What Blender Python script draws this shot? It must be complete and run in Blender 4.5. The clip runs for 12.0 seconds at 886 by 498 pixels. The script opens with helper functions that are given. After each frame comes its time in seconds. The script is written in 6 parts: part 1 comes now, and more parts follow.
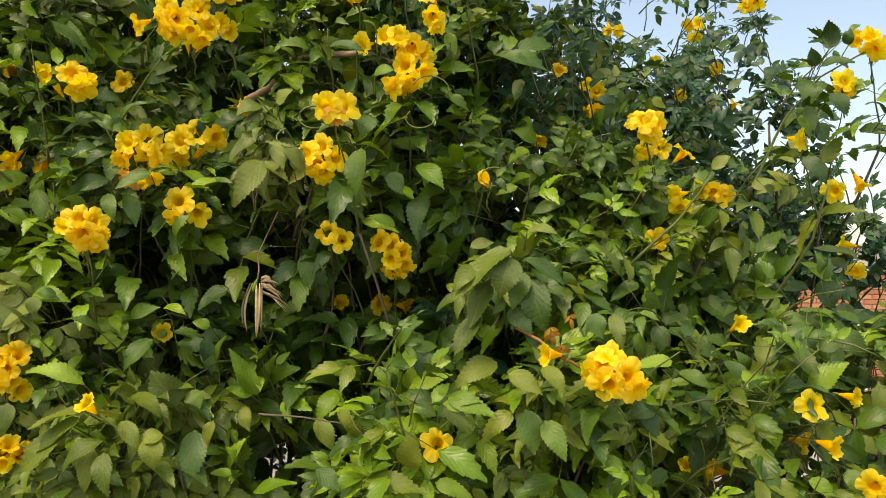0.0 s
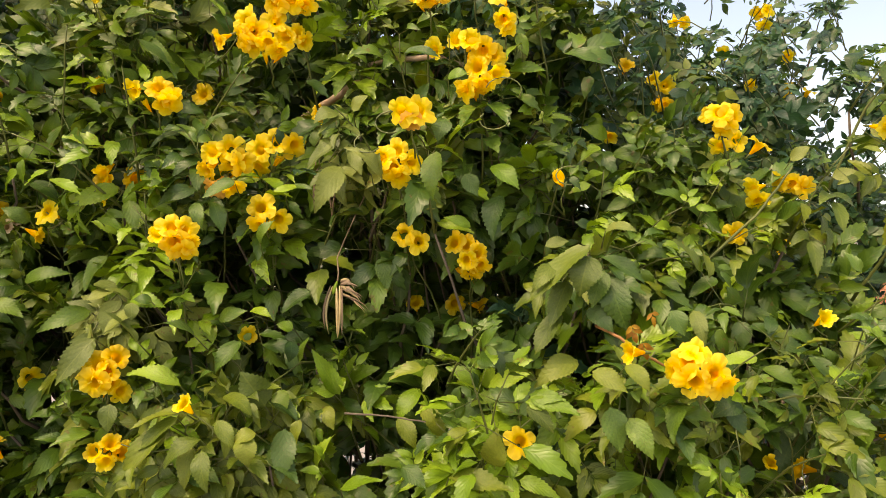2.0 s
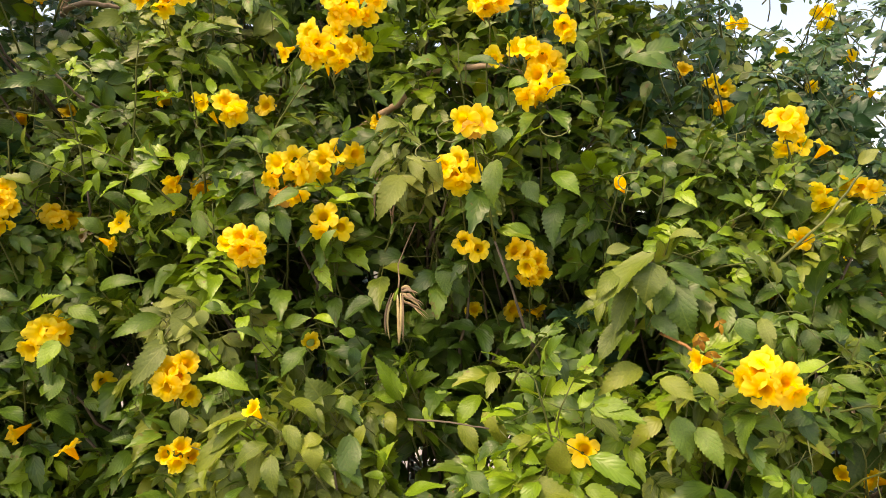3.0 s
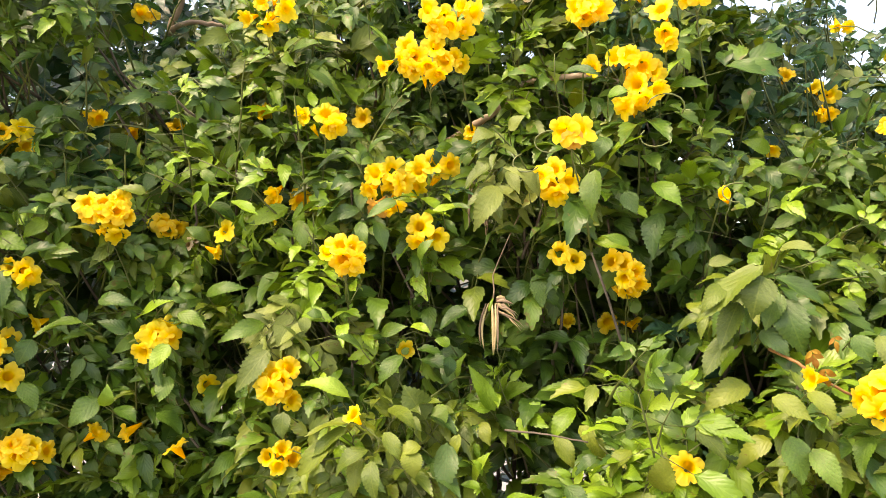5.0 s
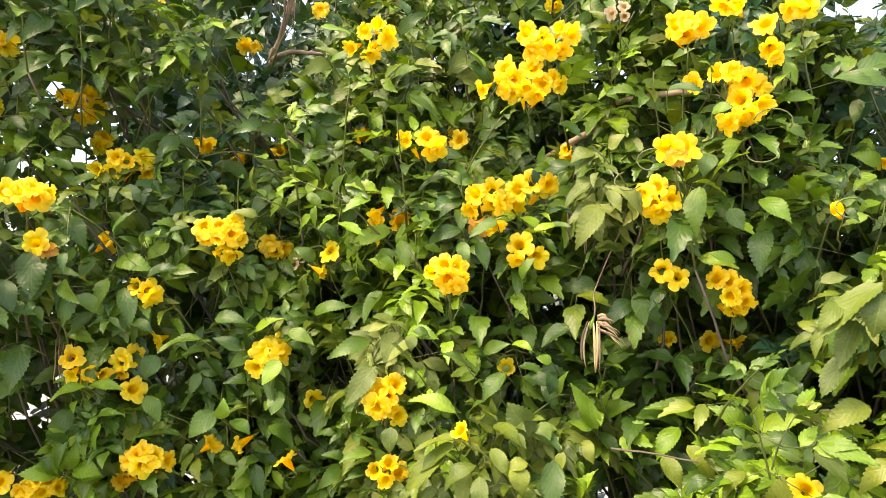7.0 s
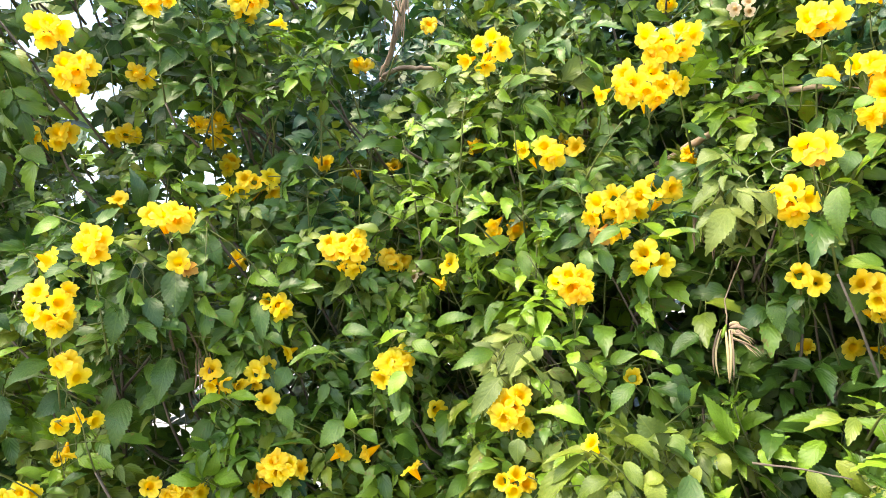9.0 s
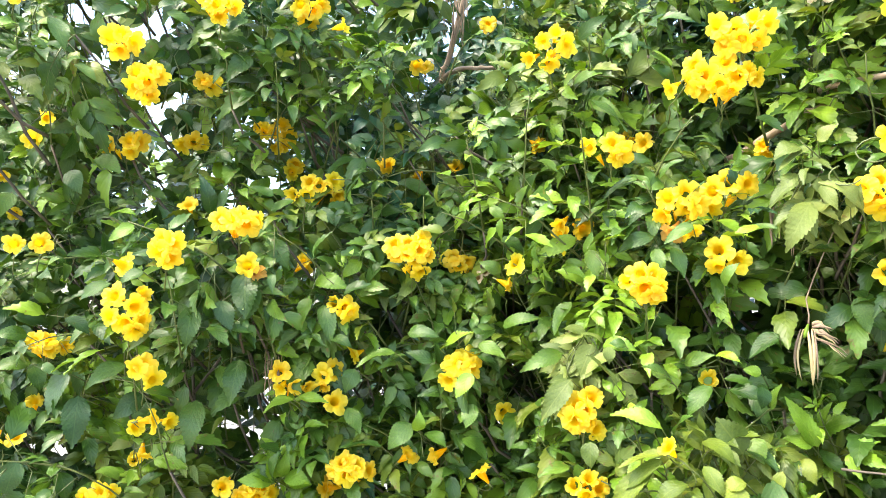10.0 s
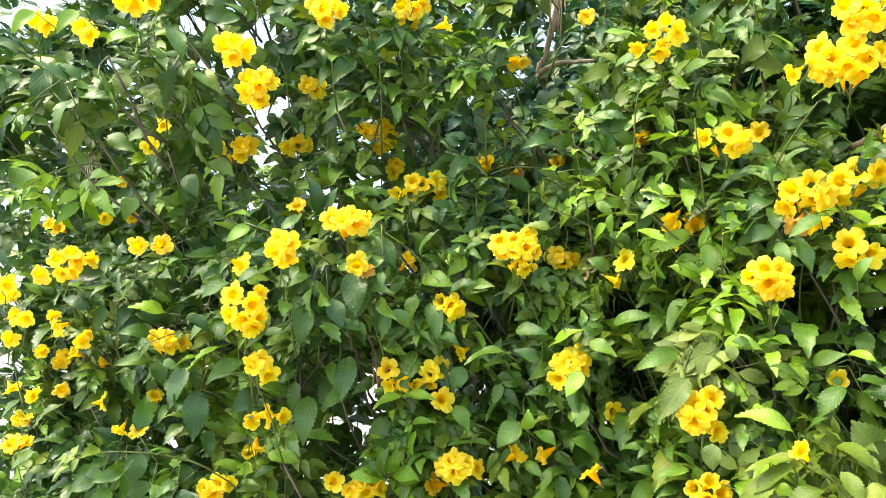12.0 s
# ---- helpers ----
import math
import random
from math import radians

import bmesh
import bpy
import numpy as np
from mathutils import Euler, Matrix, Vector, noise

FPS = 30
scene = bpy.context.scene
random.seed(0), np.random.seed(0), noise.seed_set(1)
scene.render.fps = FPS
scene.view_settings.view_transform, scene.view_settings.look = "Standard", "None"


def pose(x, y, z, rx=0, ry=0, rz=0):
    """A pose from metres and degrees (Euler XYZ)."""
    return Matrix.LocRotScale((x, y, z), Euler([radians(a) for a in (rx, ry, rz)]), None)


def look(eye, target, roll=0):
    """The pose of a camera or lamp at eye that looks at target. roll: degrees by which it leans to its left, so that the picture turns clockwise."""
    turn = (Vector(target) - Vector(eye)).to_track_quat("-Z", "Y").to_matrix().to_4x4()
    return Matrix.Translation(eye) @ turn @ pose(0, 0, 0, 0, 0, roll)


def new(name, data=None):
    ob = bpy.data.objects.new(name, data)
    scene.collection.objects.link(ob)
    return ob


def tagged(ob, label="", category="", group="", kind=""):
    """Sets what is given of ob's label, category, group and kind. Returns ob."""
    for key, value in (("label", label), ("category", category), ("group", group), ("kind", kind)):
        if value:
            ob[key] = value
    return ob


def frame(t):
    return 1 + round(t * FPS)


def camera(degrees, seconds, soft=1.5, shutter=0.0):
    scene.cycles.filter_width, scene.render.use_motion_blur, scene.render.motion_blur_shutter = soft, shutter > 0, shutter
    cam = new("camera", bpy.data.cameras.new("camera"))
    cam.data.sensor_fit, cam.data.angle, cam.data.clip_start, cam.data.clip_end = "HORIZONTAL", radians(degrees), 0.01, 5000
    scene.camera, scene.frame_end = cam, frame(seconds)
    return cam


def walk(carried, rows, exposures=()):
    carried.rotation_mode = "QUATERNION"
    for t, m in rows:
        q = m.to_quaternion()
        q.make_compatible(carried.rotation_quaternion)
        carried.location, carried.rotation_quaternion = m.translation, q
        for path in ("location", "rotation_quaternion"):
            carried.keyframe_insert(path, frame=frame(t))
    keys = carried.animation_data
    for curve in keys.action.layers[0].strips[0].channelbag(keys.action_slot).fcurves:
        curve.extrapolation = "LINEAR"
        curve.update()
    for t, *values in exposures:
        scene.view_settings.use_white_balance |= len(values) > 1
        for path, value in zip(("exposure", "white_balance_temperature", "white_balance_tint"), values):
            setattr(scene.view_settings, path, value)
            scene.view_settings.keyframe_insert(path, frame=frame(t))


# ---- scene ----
cam = camera(62.5, 12.0, soft=0.6)
PATH = [
    (0, (-0.238, -0.187, 1.573), (-0.31, 1.81, 1.652), 1.1),
    (0.5, (-0.254, -0.196, 1.579), (-0.302, 1.802, 1.651), 0.9),
    (1, (-0.259, -0.2, 1.577), (-0.351, 1.797, 1.653), 0.6),
    (1.5, (-0.268, -0.206, 1.579), (-0.427, 1.786, 1.656), 0.3),
    (2, (-0.279, -0.208, 1.577), (-0.502, 1.778, 1.649), -0.0),
    (2.5, (-0.297, -0.215, 1.581), (-0.587, 1.763, 1.661), -0.2),
    (3, (-0.311, -0.223, 1.582), (-0.654, 1.746, 1.667), -0.1),
    (5, (-0.354, -0.238, 1.585), (-0.895, 1.684, 1.693), 0.6),
    (5.5, (-0.364, -0.247, 1.586), (-0.941, 1.665, 1.698), 0.6),
    (6, (-0.379, -0.264, 1.584), (-0.999, 1.633, 1.71), 0.6),
    (6.5, (-0.39, -0.275, 1.591), (-1.061, 1.603, 1.735), 0.6),
    (7, (-0.399, -0.285, 1.588), (-1.133, 1.569, 1.739), 0.5),
    (9, (-0.443, -0.31, 1.597), (-1.419, 1.428, 1.766), -0.4),
    (9.5, (-0.46, -0.307, 1.594), (-1.499, 1.393, 1.767), -0.6),
    (10, (-0.473, -0.31, 1.595), (-1.576, 1.349, 1.772), -0.8),
    (10.5, (-0.488, -0.316, 1.595), (-1.639, 1.312, 1.761), -1.0),
    (11, (-0.5, -0.318, 1.593), (-1.688, 1.282, 1.76), -1.1),
    (11.5, (-0.512, -0.324, 1.59), (-1.748, 1.239, 1.763), -1.0),
    (12, (-0.527, -0.338, 1.593), (-1.808, 1.188, 1.77), -0.9),
]
EXPOSURES = [(0.0, 0.78, 8200, 9), (1.5, 1.0, 8900, 19), (3.2, 1.33, 9100, 20), (4.8, 1.74, 8300, 19), (7.2, 1.88, 7800, 16), (9.0, 2.15, 6900, 10), (10.5, 2.42, 6400, 8), (12.0, 2.12, 7000, 0)]
walk(cam, [(t, look(eye, target, roll)) for t, eye, target, roll in PATH], EXPOSURES)
# the sky's and the sun's strength, the sun's height and its bearing clockwise from +y
SKY, SUN, SUN_UP, SUN_ROUND = 0.192, 1.2, 60.0, -145.0

# ---- light ----
world = bpy.data.worlds.new("sky_world")
scene.world = world
world.use_nodes = True
wn, wl = world.node_tree.nodes, world.node_tree.links
sky = wn.new("ShaderNodeTexSky")
sky.sky_type = "NISHITA"
sky.sun_disc = False
sky.sun_elevation = radians(SUN_UP)
sky.sun_rotation = radians(SUN_ROUND)
sky.air_density, sky.dust_density, sky.ozone_density = 1.0, 3.2, 1.0
wl.new(sky.outputs[0], wn["Background"].inputs[0])
wn["Background"].inputs[1].default_value = SKY
sun = new("sun", bpy.data.lights.new("sun", "SUN"))
sun.data.energy, sun.data.angle, sun.data.color = SUN, radians(10.0), (1.0, 0.90, 0.72)
sx = math.cos(radians(SUN_UP))
SUN_WAY = Vector((math.sin(radians(SUN_ROUND)) * sx, math.cos(radians(SUN_ROUND)) * sx, math.sin(radians(SUN_UP))))
sun.matrix_world = look(SUN_WAY * 30, (0, 0, 0))


# ---- materials ----
def material(name):
    m = bpy.data.materials.new(name)
    m.use_nodes = True
    n = m.node_tree.nodes
    return m, n, m.node_tree.links, n["Principled BSDF"]


def maths(n, l, op, a, b=0.0, c=0.0):
    k = n.new("ShaderNodeMath")
    k.operation = op
    for i, v in enumerate((a, b, c)):
        if isinstance(v, (int, float)):
            k.inputs[i].default_value = v
        else:
            l.new(v, k.inputs[i])
    return k.outputs[0]


def ramp(n, l, fac, stops):
    r = n.new("ShaderNodeValToRGB")
    while len(r.color_ramp.elements) < len(stops):
        r.color_ramp.elements.new(0.5)
    for e, (p, c) in zip(r.color_ramp.elements, stops):
        e.position, e.color = p, (*c, 1)
    l.new(fac, r.inputs[0])
    return r.outputs[0]


def mixed(n, l, fac, a, b, how="MIX"):
    k = n.new("ShaderNodeMix")
    k.data_type, k.blend_type = "RGBA", how
    for i, v in ((0, fac), (6, a), (7, b)):
        if isinstance(v, tuple):
            k.inputs[i].default_value = (*v, 1)
        elif isinstance(v, (int, float)):
            k.inputs[i].default_value = v
        else:
            l.new(v, k.inputs[i])
    return k.outputs[2]


def noise_tex(n, l, scale, detail=4.0, where="Object"):
    tc, k = n.new("ShaderNodeTexCoord"), n.new("ShaderNodeTexNoise")
    l.new(tc.outputs[where], k.inputs["Vector"])
    k.inputs["Scale"].default_value, k.inputs["Detail"].default_value = scale, detail
    return k.outputs["Fac"]


def bumped(n, l, bsdf, height, strength, distance):
    b = n.new("ShaderNodeBump")
    b.inputs["Strength"].default_value, b.inputs["Distance"].default_value = strength, distance
    l.new(height, b.inputs["Height"])
    l.new(b.outputs[0], bsdf.inputs["Normal"])
    return b.outputs[0]


def leaf_material(name, dark, mid, pale, edge, rough=0.40, through_light=0.2):
    """Leaf blade: pinnate veins with quilted relief, colour by leaflet, blotches, thin enough to let light pass."""
    m, n, l, b = material(name)
    uv, sep = n.new("ShaderNodeUVMap"), n.new("ShaderNodeSeparateXYZ")
    l.new(uv.outputs[0], sep.inputs[0])
    across = maths(n, l, "ABSOLUTE", maths(n, l, "SUBTRACT", sep.outputs[0], 0.5))
    along = sep.outputs[1]
    geo, info = n.new("ShaderNodeNewGeometry"), n.new("ShaderNodeObjectInfo")
    pick = maths(n, l, "FRACT", maths(n, l, "ADD", geo.outputs["Random Per Island"], info.outputs["Random"]))
    blot = noise_tex(n, l, 26.0, 5.0)
    level = maths(n, l, "ADD", maths(n, l, "MULTIPLY", pick, 0.75), maths(n, l, "MULTIPLY_ADD", blot, 0.7, -0.22))
    col = ramp(n, l, level, ((0.05, dark), (0.5, mid), (0.95, pale)))
    phase = maths(n, l, "MULTIPLY_ADD", maths(n, l, "MULTIPLY_ADD", blot, 0.08, along), 6.0, maths(n, l, "MULTIPLY", across, -5.5))
    rib = maths(n, l, "ABSOLUTE", maths(n, l, "SINE", maths(n, l, "MULTIPLY", phase, 3.14159)))
    vein = maths(n, l, "POWER", maths(n, l, "SUBTRACT", 1.0, rib), 7.0)
    midrib = maths(n, l, "LESS_THAN", across, 0.022)
    lines = maths(n, l, "MAXIMUM", maths(n, l, "MULTIPLY", vein, 0.45), maths(n, l, "MULTIPLY", midrib, 0.8))
    col = mixed(n, l, maths(n, l, "MULTIPLY", lines, 0.26), col, edge)
    wear = maths(n, l, "GREATER_THAN", maths(n, l, "ADD", noise_tex(n, l, 60.0, 3.0), maths(n, l, "MULTIPLY", pick, 0.1)), 0.735)
    col = mixed(n, l, maths(n, l, "MULTIPLY", wear, 0.6), col, (0.16, 0.10, 0.03))
    l.new(col, b.inputs["Base Color"])
    b.inputs["Roughness"].default_value = rough
    b.inputs["Specular IOR Level"].default_value = 0.42
    height = maths(n, l, "ADD", maths(n, l, "MULTIPLY", rib, 0.5), maths(n, l, "MULTIPLY", noise_tex(n, l, 320.0, 2.0), 0.5))
    nrm = bumped(n, l, b, height, 0.42, 0.0012)
    t = n.new("ShaderNodeBsdfTranslucent")
    l.new(mixed(n, l, 1.0, col, (1.0, 1.0, 0.35), "MULTIPLY"), t.inputs[0])
    l.new(nrm, t.inputs["Normal"])
    mix = n.new("ShaderNodeMixShader")
    mix.inputs[0].default_value = through_light
    l.new(b.outputs[0], mix.inputs[1])
    l.new(t.outputs[0], mix.inputs[2])
    l.new(mix.outputs[0], n["Material Output"].inputs[0])
    return m


LEAF = {
    "green": leaf_material("leaf_mature_green", (0.024, 0.066, 0.008), (0.056, 0.124, 0.013), (0.112, 0.200, 0.020), (0.14, 0.22, 0.035)),
    "young": leaf_material("leaf_young_bright", (0.095, 0.190, 0.011), (0.162, 0.290, 0.018), (0.240, 0.370, 0.030), (0.25, 0.37, 0.06), 0.36, 0.26),
    "olive": leaf_material("leaf_ageing_olive", (0.050, 0.088, 0.007), (0.098, 0.150, 0.011), (0.175, 0.220, 0.018), (0.21, 0.25, 0.04), 0.46),
    "grey": leaf_material("leaf_limp_greyish", (0.075, 0.115, 0.018), (0.135, 0.185, 0.031), (0.205, 0.250, 0.050), (0.27, 0.31, 0.09), 0.5),
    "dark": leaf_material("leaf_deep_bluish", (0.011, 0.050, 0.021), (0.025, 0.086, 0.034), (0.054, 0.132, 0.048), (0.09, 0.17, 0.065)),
    "deep": leaf_material("leaf_deep_green", (0.015, 0.048, 0.009), (0.034, 0.086, 0.014), (0.066, 0.130, 0.021), (0.09, 0.16, 0.035)),
    "dry": leaf_material("leaf_dried_tan", (0.12, 0.07, 0.025), (0.22, 0.14, 0.055), (0.34, 0.23, 0.10), (0.32, 0.23, 0.11), 0.75, 0.15),
    "amber": leaf_material("leaf_turned_amber", (0.30, 0.13, 0.015), (0.42, 0.20, 0.02), (0.5, 0.3, 0.03), (0.5, 0.3, 0.05), 0.55, 0.3),
}


def petal_material(name, throat, body, rim, rough=0.4):
    """Petal: deep throat with fine nectar lines, paler lobes, thin and soft."""
    m, n, l, b = material(name)
    uv, sep = n.new("ShaderNodeUVMap"), n.new("ShaderNodeSeparateXYZ")
    l.new(uv.outputs[0], sep.inputs[0])
    col = ramp(n, l, sep.outputs[1], ((0.40, throat), (0.66, body), (1.0, rim)))
    rays = maths(n, l, "SINE", maths(n, l, "MULTIPLY", sep.outputs[0], 188.5))
    inner = maths(n, l, "LESS_THAN", sep.outputs[1], 0.68)
    col = mixed(n, l, maths(n, l, "MULTIPLY", maths(n, l, "GREATER_THAN", rays, 0.5), maths(n, l, "MULTIPLY", inner, 0.25)), col, throat)
    info = n.new("ShaderNodeObjectInfo")
    hue = n.new("ShaderNodeHueSaturation")
    l.new(maths(n, l, "MULTIPLY_ADD", info.outputs["Random"], 0.02, 0.488), hue.inputs["Hue"])
    l.new(maths(n, l, "MULTIPLY_ADD", noise_tex(n, l, 55.0), 0.4, 0.82), hue.inputs["Value"])
    l.new(col, hue.inputs["Color"])
    col = hue.outputs[0]
    l.new(col, b.inputs["Base Color"])
    b.inputs["Roughness"].default_value = rough
    b.inputs["Specular IOR Level"].default_value = 0.28
    nrm = bumped(n, l, b, noise_tex(n, l, 140.0, 3.0), 0.4, 0.002)
    t = n.new("ShaderNodeBsdfTranslucent")
    l.new(col, t.inputs[0])
    l.new(nrm, t.inputs["Normal"])
    mix = n.new("ShaderNodeMixShader")
    mix.inputs[0].default_value = 0.52
    l.new(b.outputs[0], mix.inputs[1])
    l.new(t.outputs[0], mix.inputs[2])
    l.new(mix.outputs[0], n["Material Output"].inputs[0])
    return m


PETAL = petal_material("petal_golden_yellow", (0.93, 0.58, 0.004), (0.95, 0.69, 0.010), (0.96, 0.79, 0.075))
PETAL_FADED = petal_material("petal_faded_peach", (0.58, 0.27, 0.04), (0.74, 0.41, 0.07), (0.78, 0.50, 0.12), 0.7)
PETAL_WITHERED = petal_material("petal_withered_straw", (0.42, 0.26, 0.10), (0.62, 0.47, 0.28), (0.72, 0.6, 0.42), 0.8)


def rough_material(name, a, b_col, scale, rough, bump, dist, where="Object"):
    m, n, l, b = material(name)
    f = noise_tex(n, l, scale, 6.0, where)
    g = noise_tex(n, l, scale * 7, 4.0, where)
    col = ramp(n, l, maths(n, l, "MULTIPLY_ADD", g, 0.35, maths(n, l, "MULTIPLY_ADD", f, 1.3, -0.32)), ((0.15, a), (0.85, b_col)))
    l.new(col, b.inputs["Base Color"])
    b.inputs["Roughness"].default_value = rough
    bumped(n, l, b, maths(n, l, "ADD", f, maths(n, l, "MULTIPLY", g, 0.5)), bump, dist)
    return m


STEM = rough_material("stem_green", (0.06, 0.085, 0.02), (0.14, 0.165, 0.04), 18, 0.5, 0.3, 0.002)
BARK = rough_material("bark_greyish_brown", (0.05, 0.042, 0.03), (0.17, 0.135, 0.095), 22, 0.85, 0.8, 0.006)
STRAW = rough_material("dry_straw", (0.24, 0.18, 0.075), (0.52, 0.43, 0.22), 30, 0.8, 0.5, 0.003)
DEAD = rough_material("dead_leaf_brown", (0.13, 0.085, 0.05), (0.34, 0.25, 0.16), 40, 0.85, 0.6, 0.003)
CUT = rough_material("cut_branch_pale", (0.26, 0.19, 0.12), (0.42, 0.32, 0.22), 25, 0.8, 0.5, 0.004)
RUST = rough_material("branch_reddish", (0.17, 0.075, 0.025), (0.34, 0.16, 0.05), 25, 0.7, 0.4, 0.003)
SOIL = rough_material("soil_brown", (0.07, 0.05, 0.035), (0.18, 0.13, 0.09), 3, 0.95, 0.9, 0.03)
PALE_GROUND = rough_material("ground_pale_dust", (0.20, 0.185, 0.16), (0.34, 0.32, 0.28), 0.9, 0.9, 0.5, 0.02)
CONCRETE = rough_material("concrete_pale", (0.50, 0.48, 0.45), (0.68, 0.66, 0.62), 2.5, 0.85, 0.4, 0.01)
WHITE = rough_material("paint_white", (0.66, 0.65, 0.62), (0.8, 0.79, 0.76), 6, 0.6, 0.2, 0.004)


def brick_material():
    m, n, l, b = material("brick_orange_courses")
    tc, k = n.new("ShaderNodeTexCoord"), n.new("ShaderNodeTexBrick")
    mp = n.new("ShaderNodeMapping")
    mp.inputs["Rotation"].default_value = (radians(90), 0, 0)
    l.new(tc.outputs["Object"], mp.inputs[0])
    l.new(mp.outputs[0], k.inputs["Vector"])
    k.inputs["Scale"].default_value = 1.0
    k.inputs["Brick Width"].default_value, k.inputs["Row Height"].default_value = 0.22, 0.075
    k.inputs["Mortar Size"].default_value = 0.008
    k.inputs["Color1"].default_value, k.inputs["Color2"].default_value = (0.33, 0.135, 0.068, 1), (0.42, 0.20, 0.105, 1)
    k.inputs["Mortar"].default_value = (0.30, 0.20, 0.14, 1)
    col = mixed(n, l, maths(n, l, "MULTIPLY", noise_tex(n, l, 1.3), 0.35), k.outputs["Color"], (0.5, 0.36, 0.25))
    l.new(col, b.inputs["Base Color"])
    b.inputs["Roughness"].default_value = 0.9
    bumped(n, l, b, maths(n, l, "SUBTRACT", 1.0, k.outputs["Fac"]), 0.6, 0.01)
    return m


BRICK = brick_material()


def brick_piece_material():
    m, n, l, b = material("brick_weathered_orange")
    info = n.new("ShaderNodeObjectInfo")
    level = maths(n, l, "MULTIPLY_ADD", noise_tex(n, l, 14.0, 5.0), 0.5, maths(n, l, "MULTIPLY", info.outputs["Random"], 0.5))
    l.new(ramp(n, l, level, ((0.15, (0.27, 0.105, 0.055)), (0.5, (0.36, 0.155, 0.082)), (0.85, (0.46, 0.235, 0.135)))), b.inputs["Base Color"])
    b.inputs["Roughness"].default_value = 0.9
    bumped(n, l, b, noise_tex(n, l, 60.0, 5.0), 0.5, 0.006)
    return m


BRICK_PIECE = brick_piece_material()


# ---- mesh tools ----
def from_tris(name, verts, tris, uvs, mats, mat_index=None, smooth=True):
    """A mesh of triangles from arrays; uvs are by vertex."""
    verts, tris = np.asarray(verts, np.float32), np.asarray(tris, np.int32)
    me = bpy.data.meshes.new(name)
    me.vertices.add(len(verts))
    me.vertices.foreach_set("co", verts.ravel())
    me.loops.add(tris.size)
    me.loops.foreach_set("vertex_index", tris.ravel())
    me.polygons.add(len(tris))
    me.polygons.foreach_set("loop_start", np.arange(0, tris.size, 3, dtype=np.int32))
    me.polygons.foreach_set("use_smooth", np.full(len(tris), smooth))
    for m in mats:
        me.materials.append(m)
    if mat_index is not None:
        me.polygons.foreach_set("material_index", np.asarray(mat_index, np.int32))
    if uvs is not None:
        layer = me.uv_layers.new(name="UVMap")
        layer.data.foreach_set("uv", np.asarray(uvs, np.float32)[tris.ravel()].ravel())
    me.update(calc_edges=True)
    me.validate()
    return me


def part(name, bm, mat, parent, label=""):
    me = bpy.data.meshes.new(name)
    bm.to_mesh(me)
    bm.free()
    me.materials.append(mat)
    ob = new(name, me)
    ob.parent = parent
    return tagged(ob, label)


class Heap:
    """Collects triangle pieces for one mesh."""

    def __init__(self):
        self.v, self.t, self.u, self.m, self.n = [], [], [], [], 0

    def add(self, v, t, u, mat=0):
        self.v.append(v), self.t.append(np.asarray(t) + self.n), self.u.append(u)
        self.m.append(np.full(len(t), mat))
        self.n += len(v)

    def mesh(self, name, mats):
        return from_tris(name, np.concatenate(self.v), np.concatenate(self.t), np.concatenate(self.u), mats, np.concatenate(self.m))


def tube(points, radii, sides=6):
    """A tapered round rod along points."""
    pts = np.asarray(points, float)
    k = len(pts)
    way = np.gradient(pts, axis=0)
    way /= np.linalg.norm(way, axis=1)[:, None] + 1e-9
    ref = np.array([0.31, 0.23, 0.92]) if abs(way[0][2]) < 0.8 else np.array([0.95, 0.2, 0.1])
    a = np.cross(way, ref)
    a /= np.linalg.norm(a, axis=1)[:, None]
    b = np.cross(way, a)
    ang = np.arange(sides) * 2 * np.pi / sides
    r = np.asarray(radii, float)[:, None, None]
    v = pts[:, None] + r * (np.cos(ang)[None, :, None] * a[:, None] + np.sin(ang)[None, :, None] * b[:, None])
    v = np.concatenate([v.reshape(-1, 3), pts[:1], pts[-1:]])
    t = []
    for i in range(k - 1):
        for j in range(sides):
            p, q = i * sides + j, i * sides + (j + 1) % sides
            t += [(p, q, q + sides), (p, q + sides, p + sides)]
    for j in range(sides):
        t.append(((j + 1) % sides, j, k * sides))
        t.append(((k - 1) * sides + j, (k - 1) * sides + (j + 1) % sides, k * sides + 1))
    return v, np.array(t), np.tile((0.5, 0.02), (len(v), 1))


def bent(a, b, sag=0.0, steps=5, wob=0.0):
    """Points from a to b with a sag and a little waver."""
    s = np.linspace(0, 1, steps)[:, None]
    p = np.asarray(a, float) * (1 - s) + np.asarray(b, float) * s
    p[:, 2] -= sag * 4 * (s * (1 - s))[:, 0]
    p[1:-1] += np.random.uniform(-wob, wob, (steps - 2, 3))
    return p


def unit(v):
    v = np.asarray(v, float)
    return v / (np.linalg.norm(v) + 1e-9)


# ---- ground and distance ----
def block(name, x0, x1, y0, y1, z0, z1, mat, parent=None, bevel=0.02):
    bm = bmesh.new()
    bmesh.ops.create_cube(bm, size=1)
    bmesh.ops.transform(bm, matrix=Matrix.LocRotScale(((x0 + x1) / 2, (y0 + y1) / 2, (z0 + z1) / 2), None, (x1 - x0, y1 - y0, z1 - z0)), verts=bm.verts)
    bmesh.ops.bevel(bm, geom=bm.edges[:], offset=bevel, segments=2, affect="EDGES")
    return part(name, bm, mat, parent)


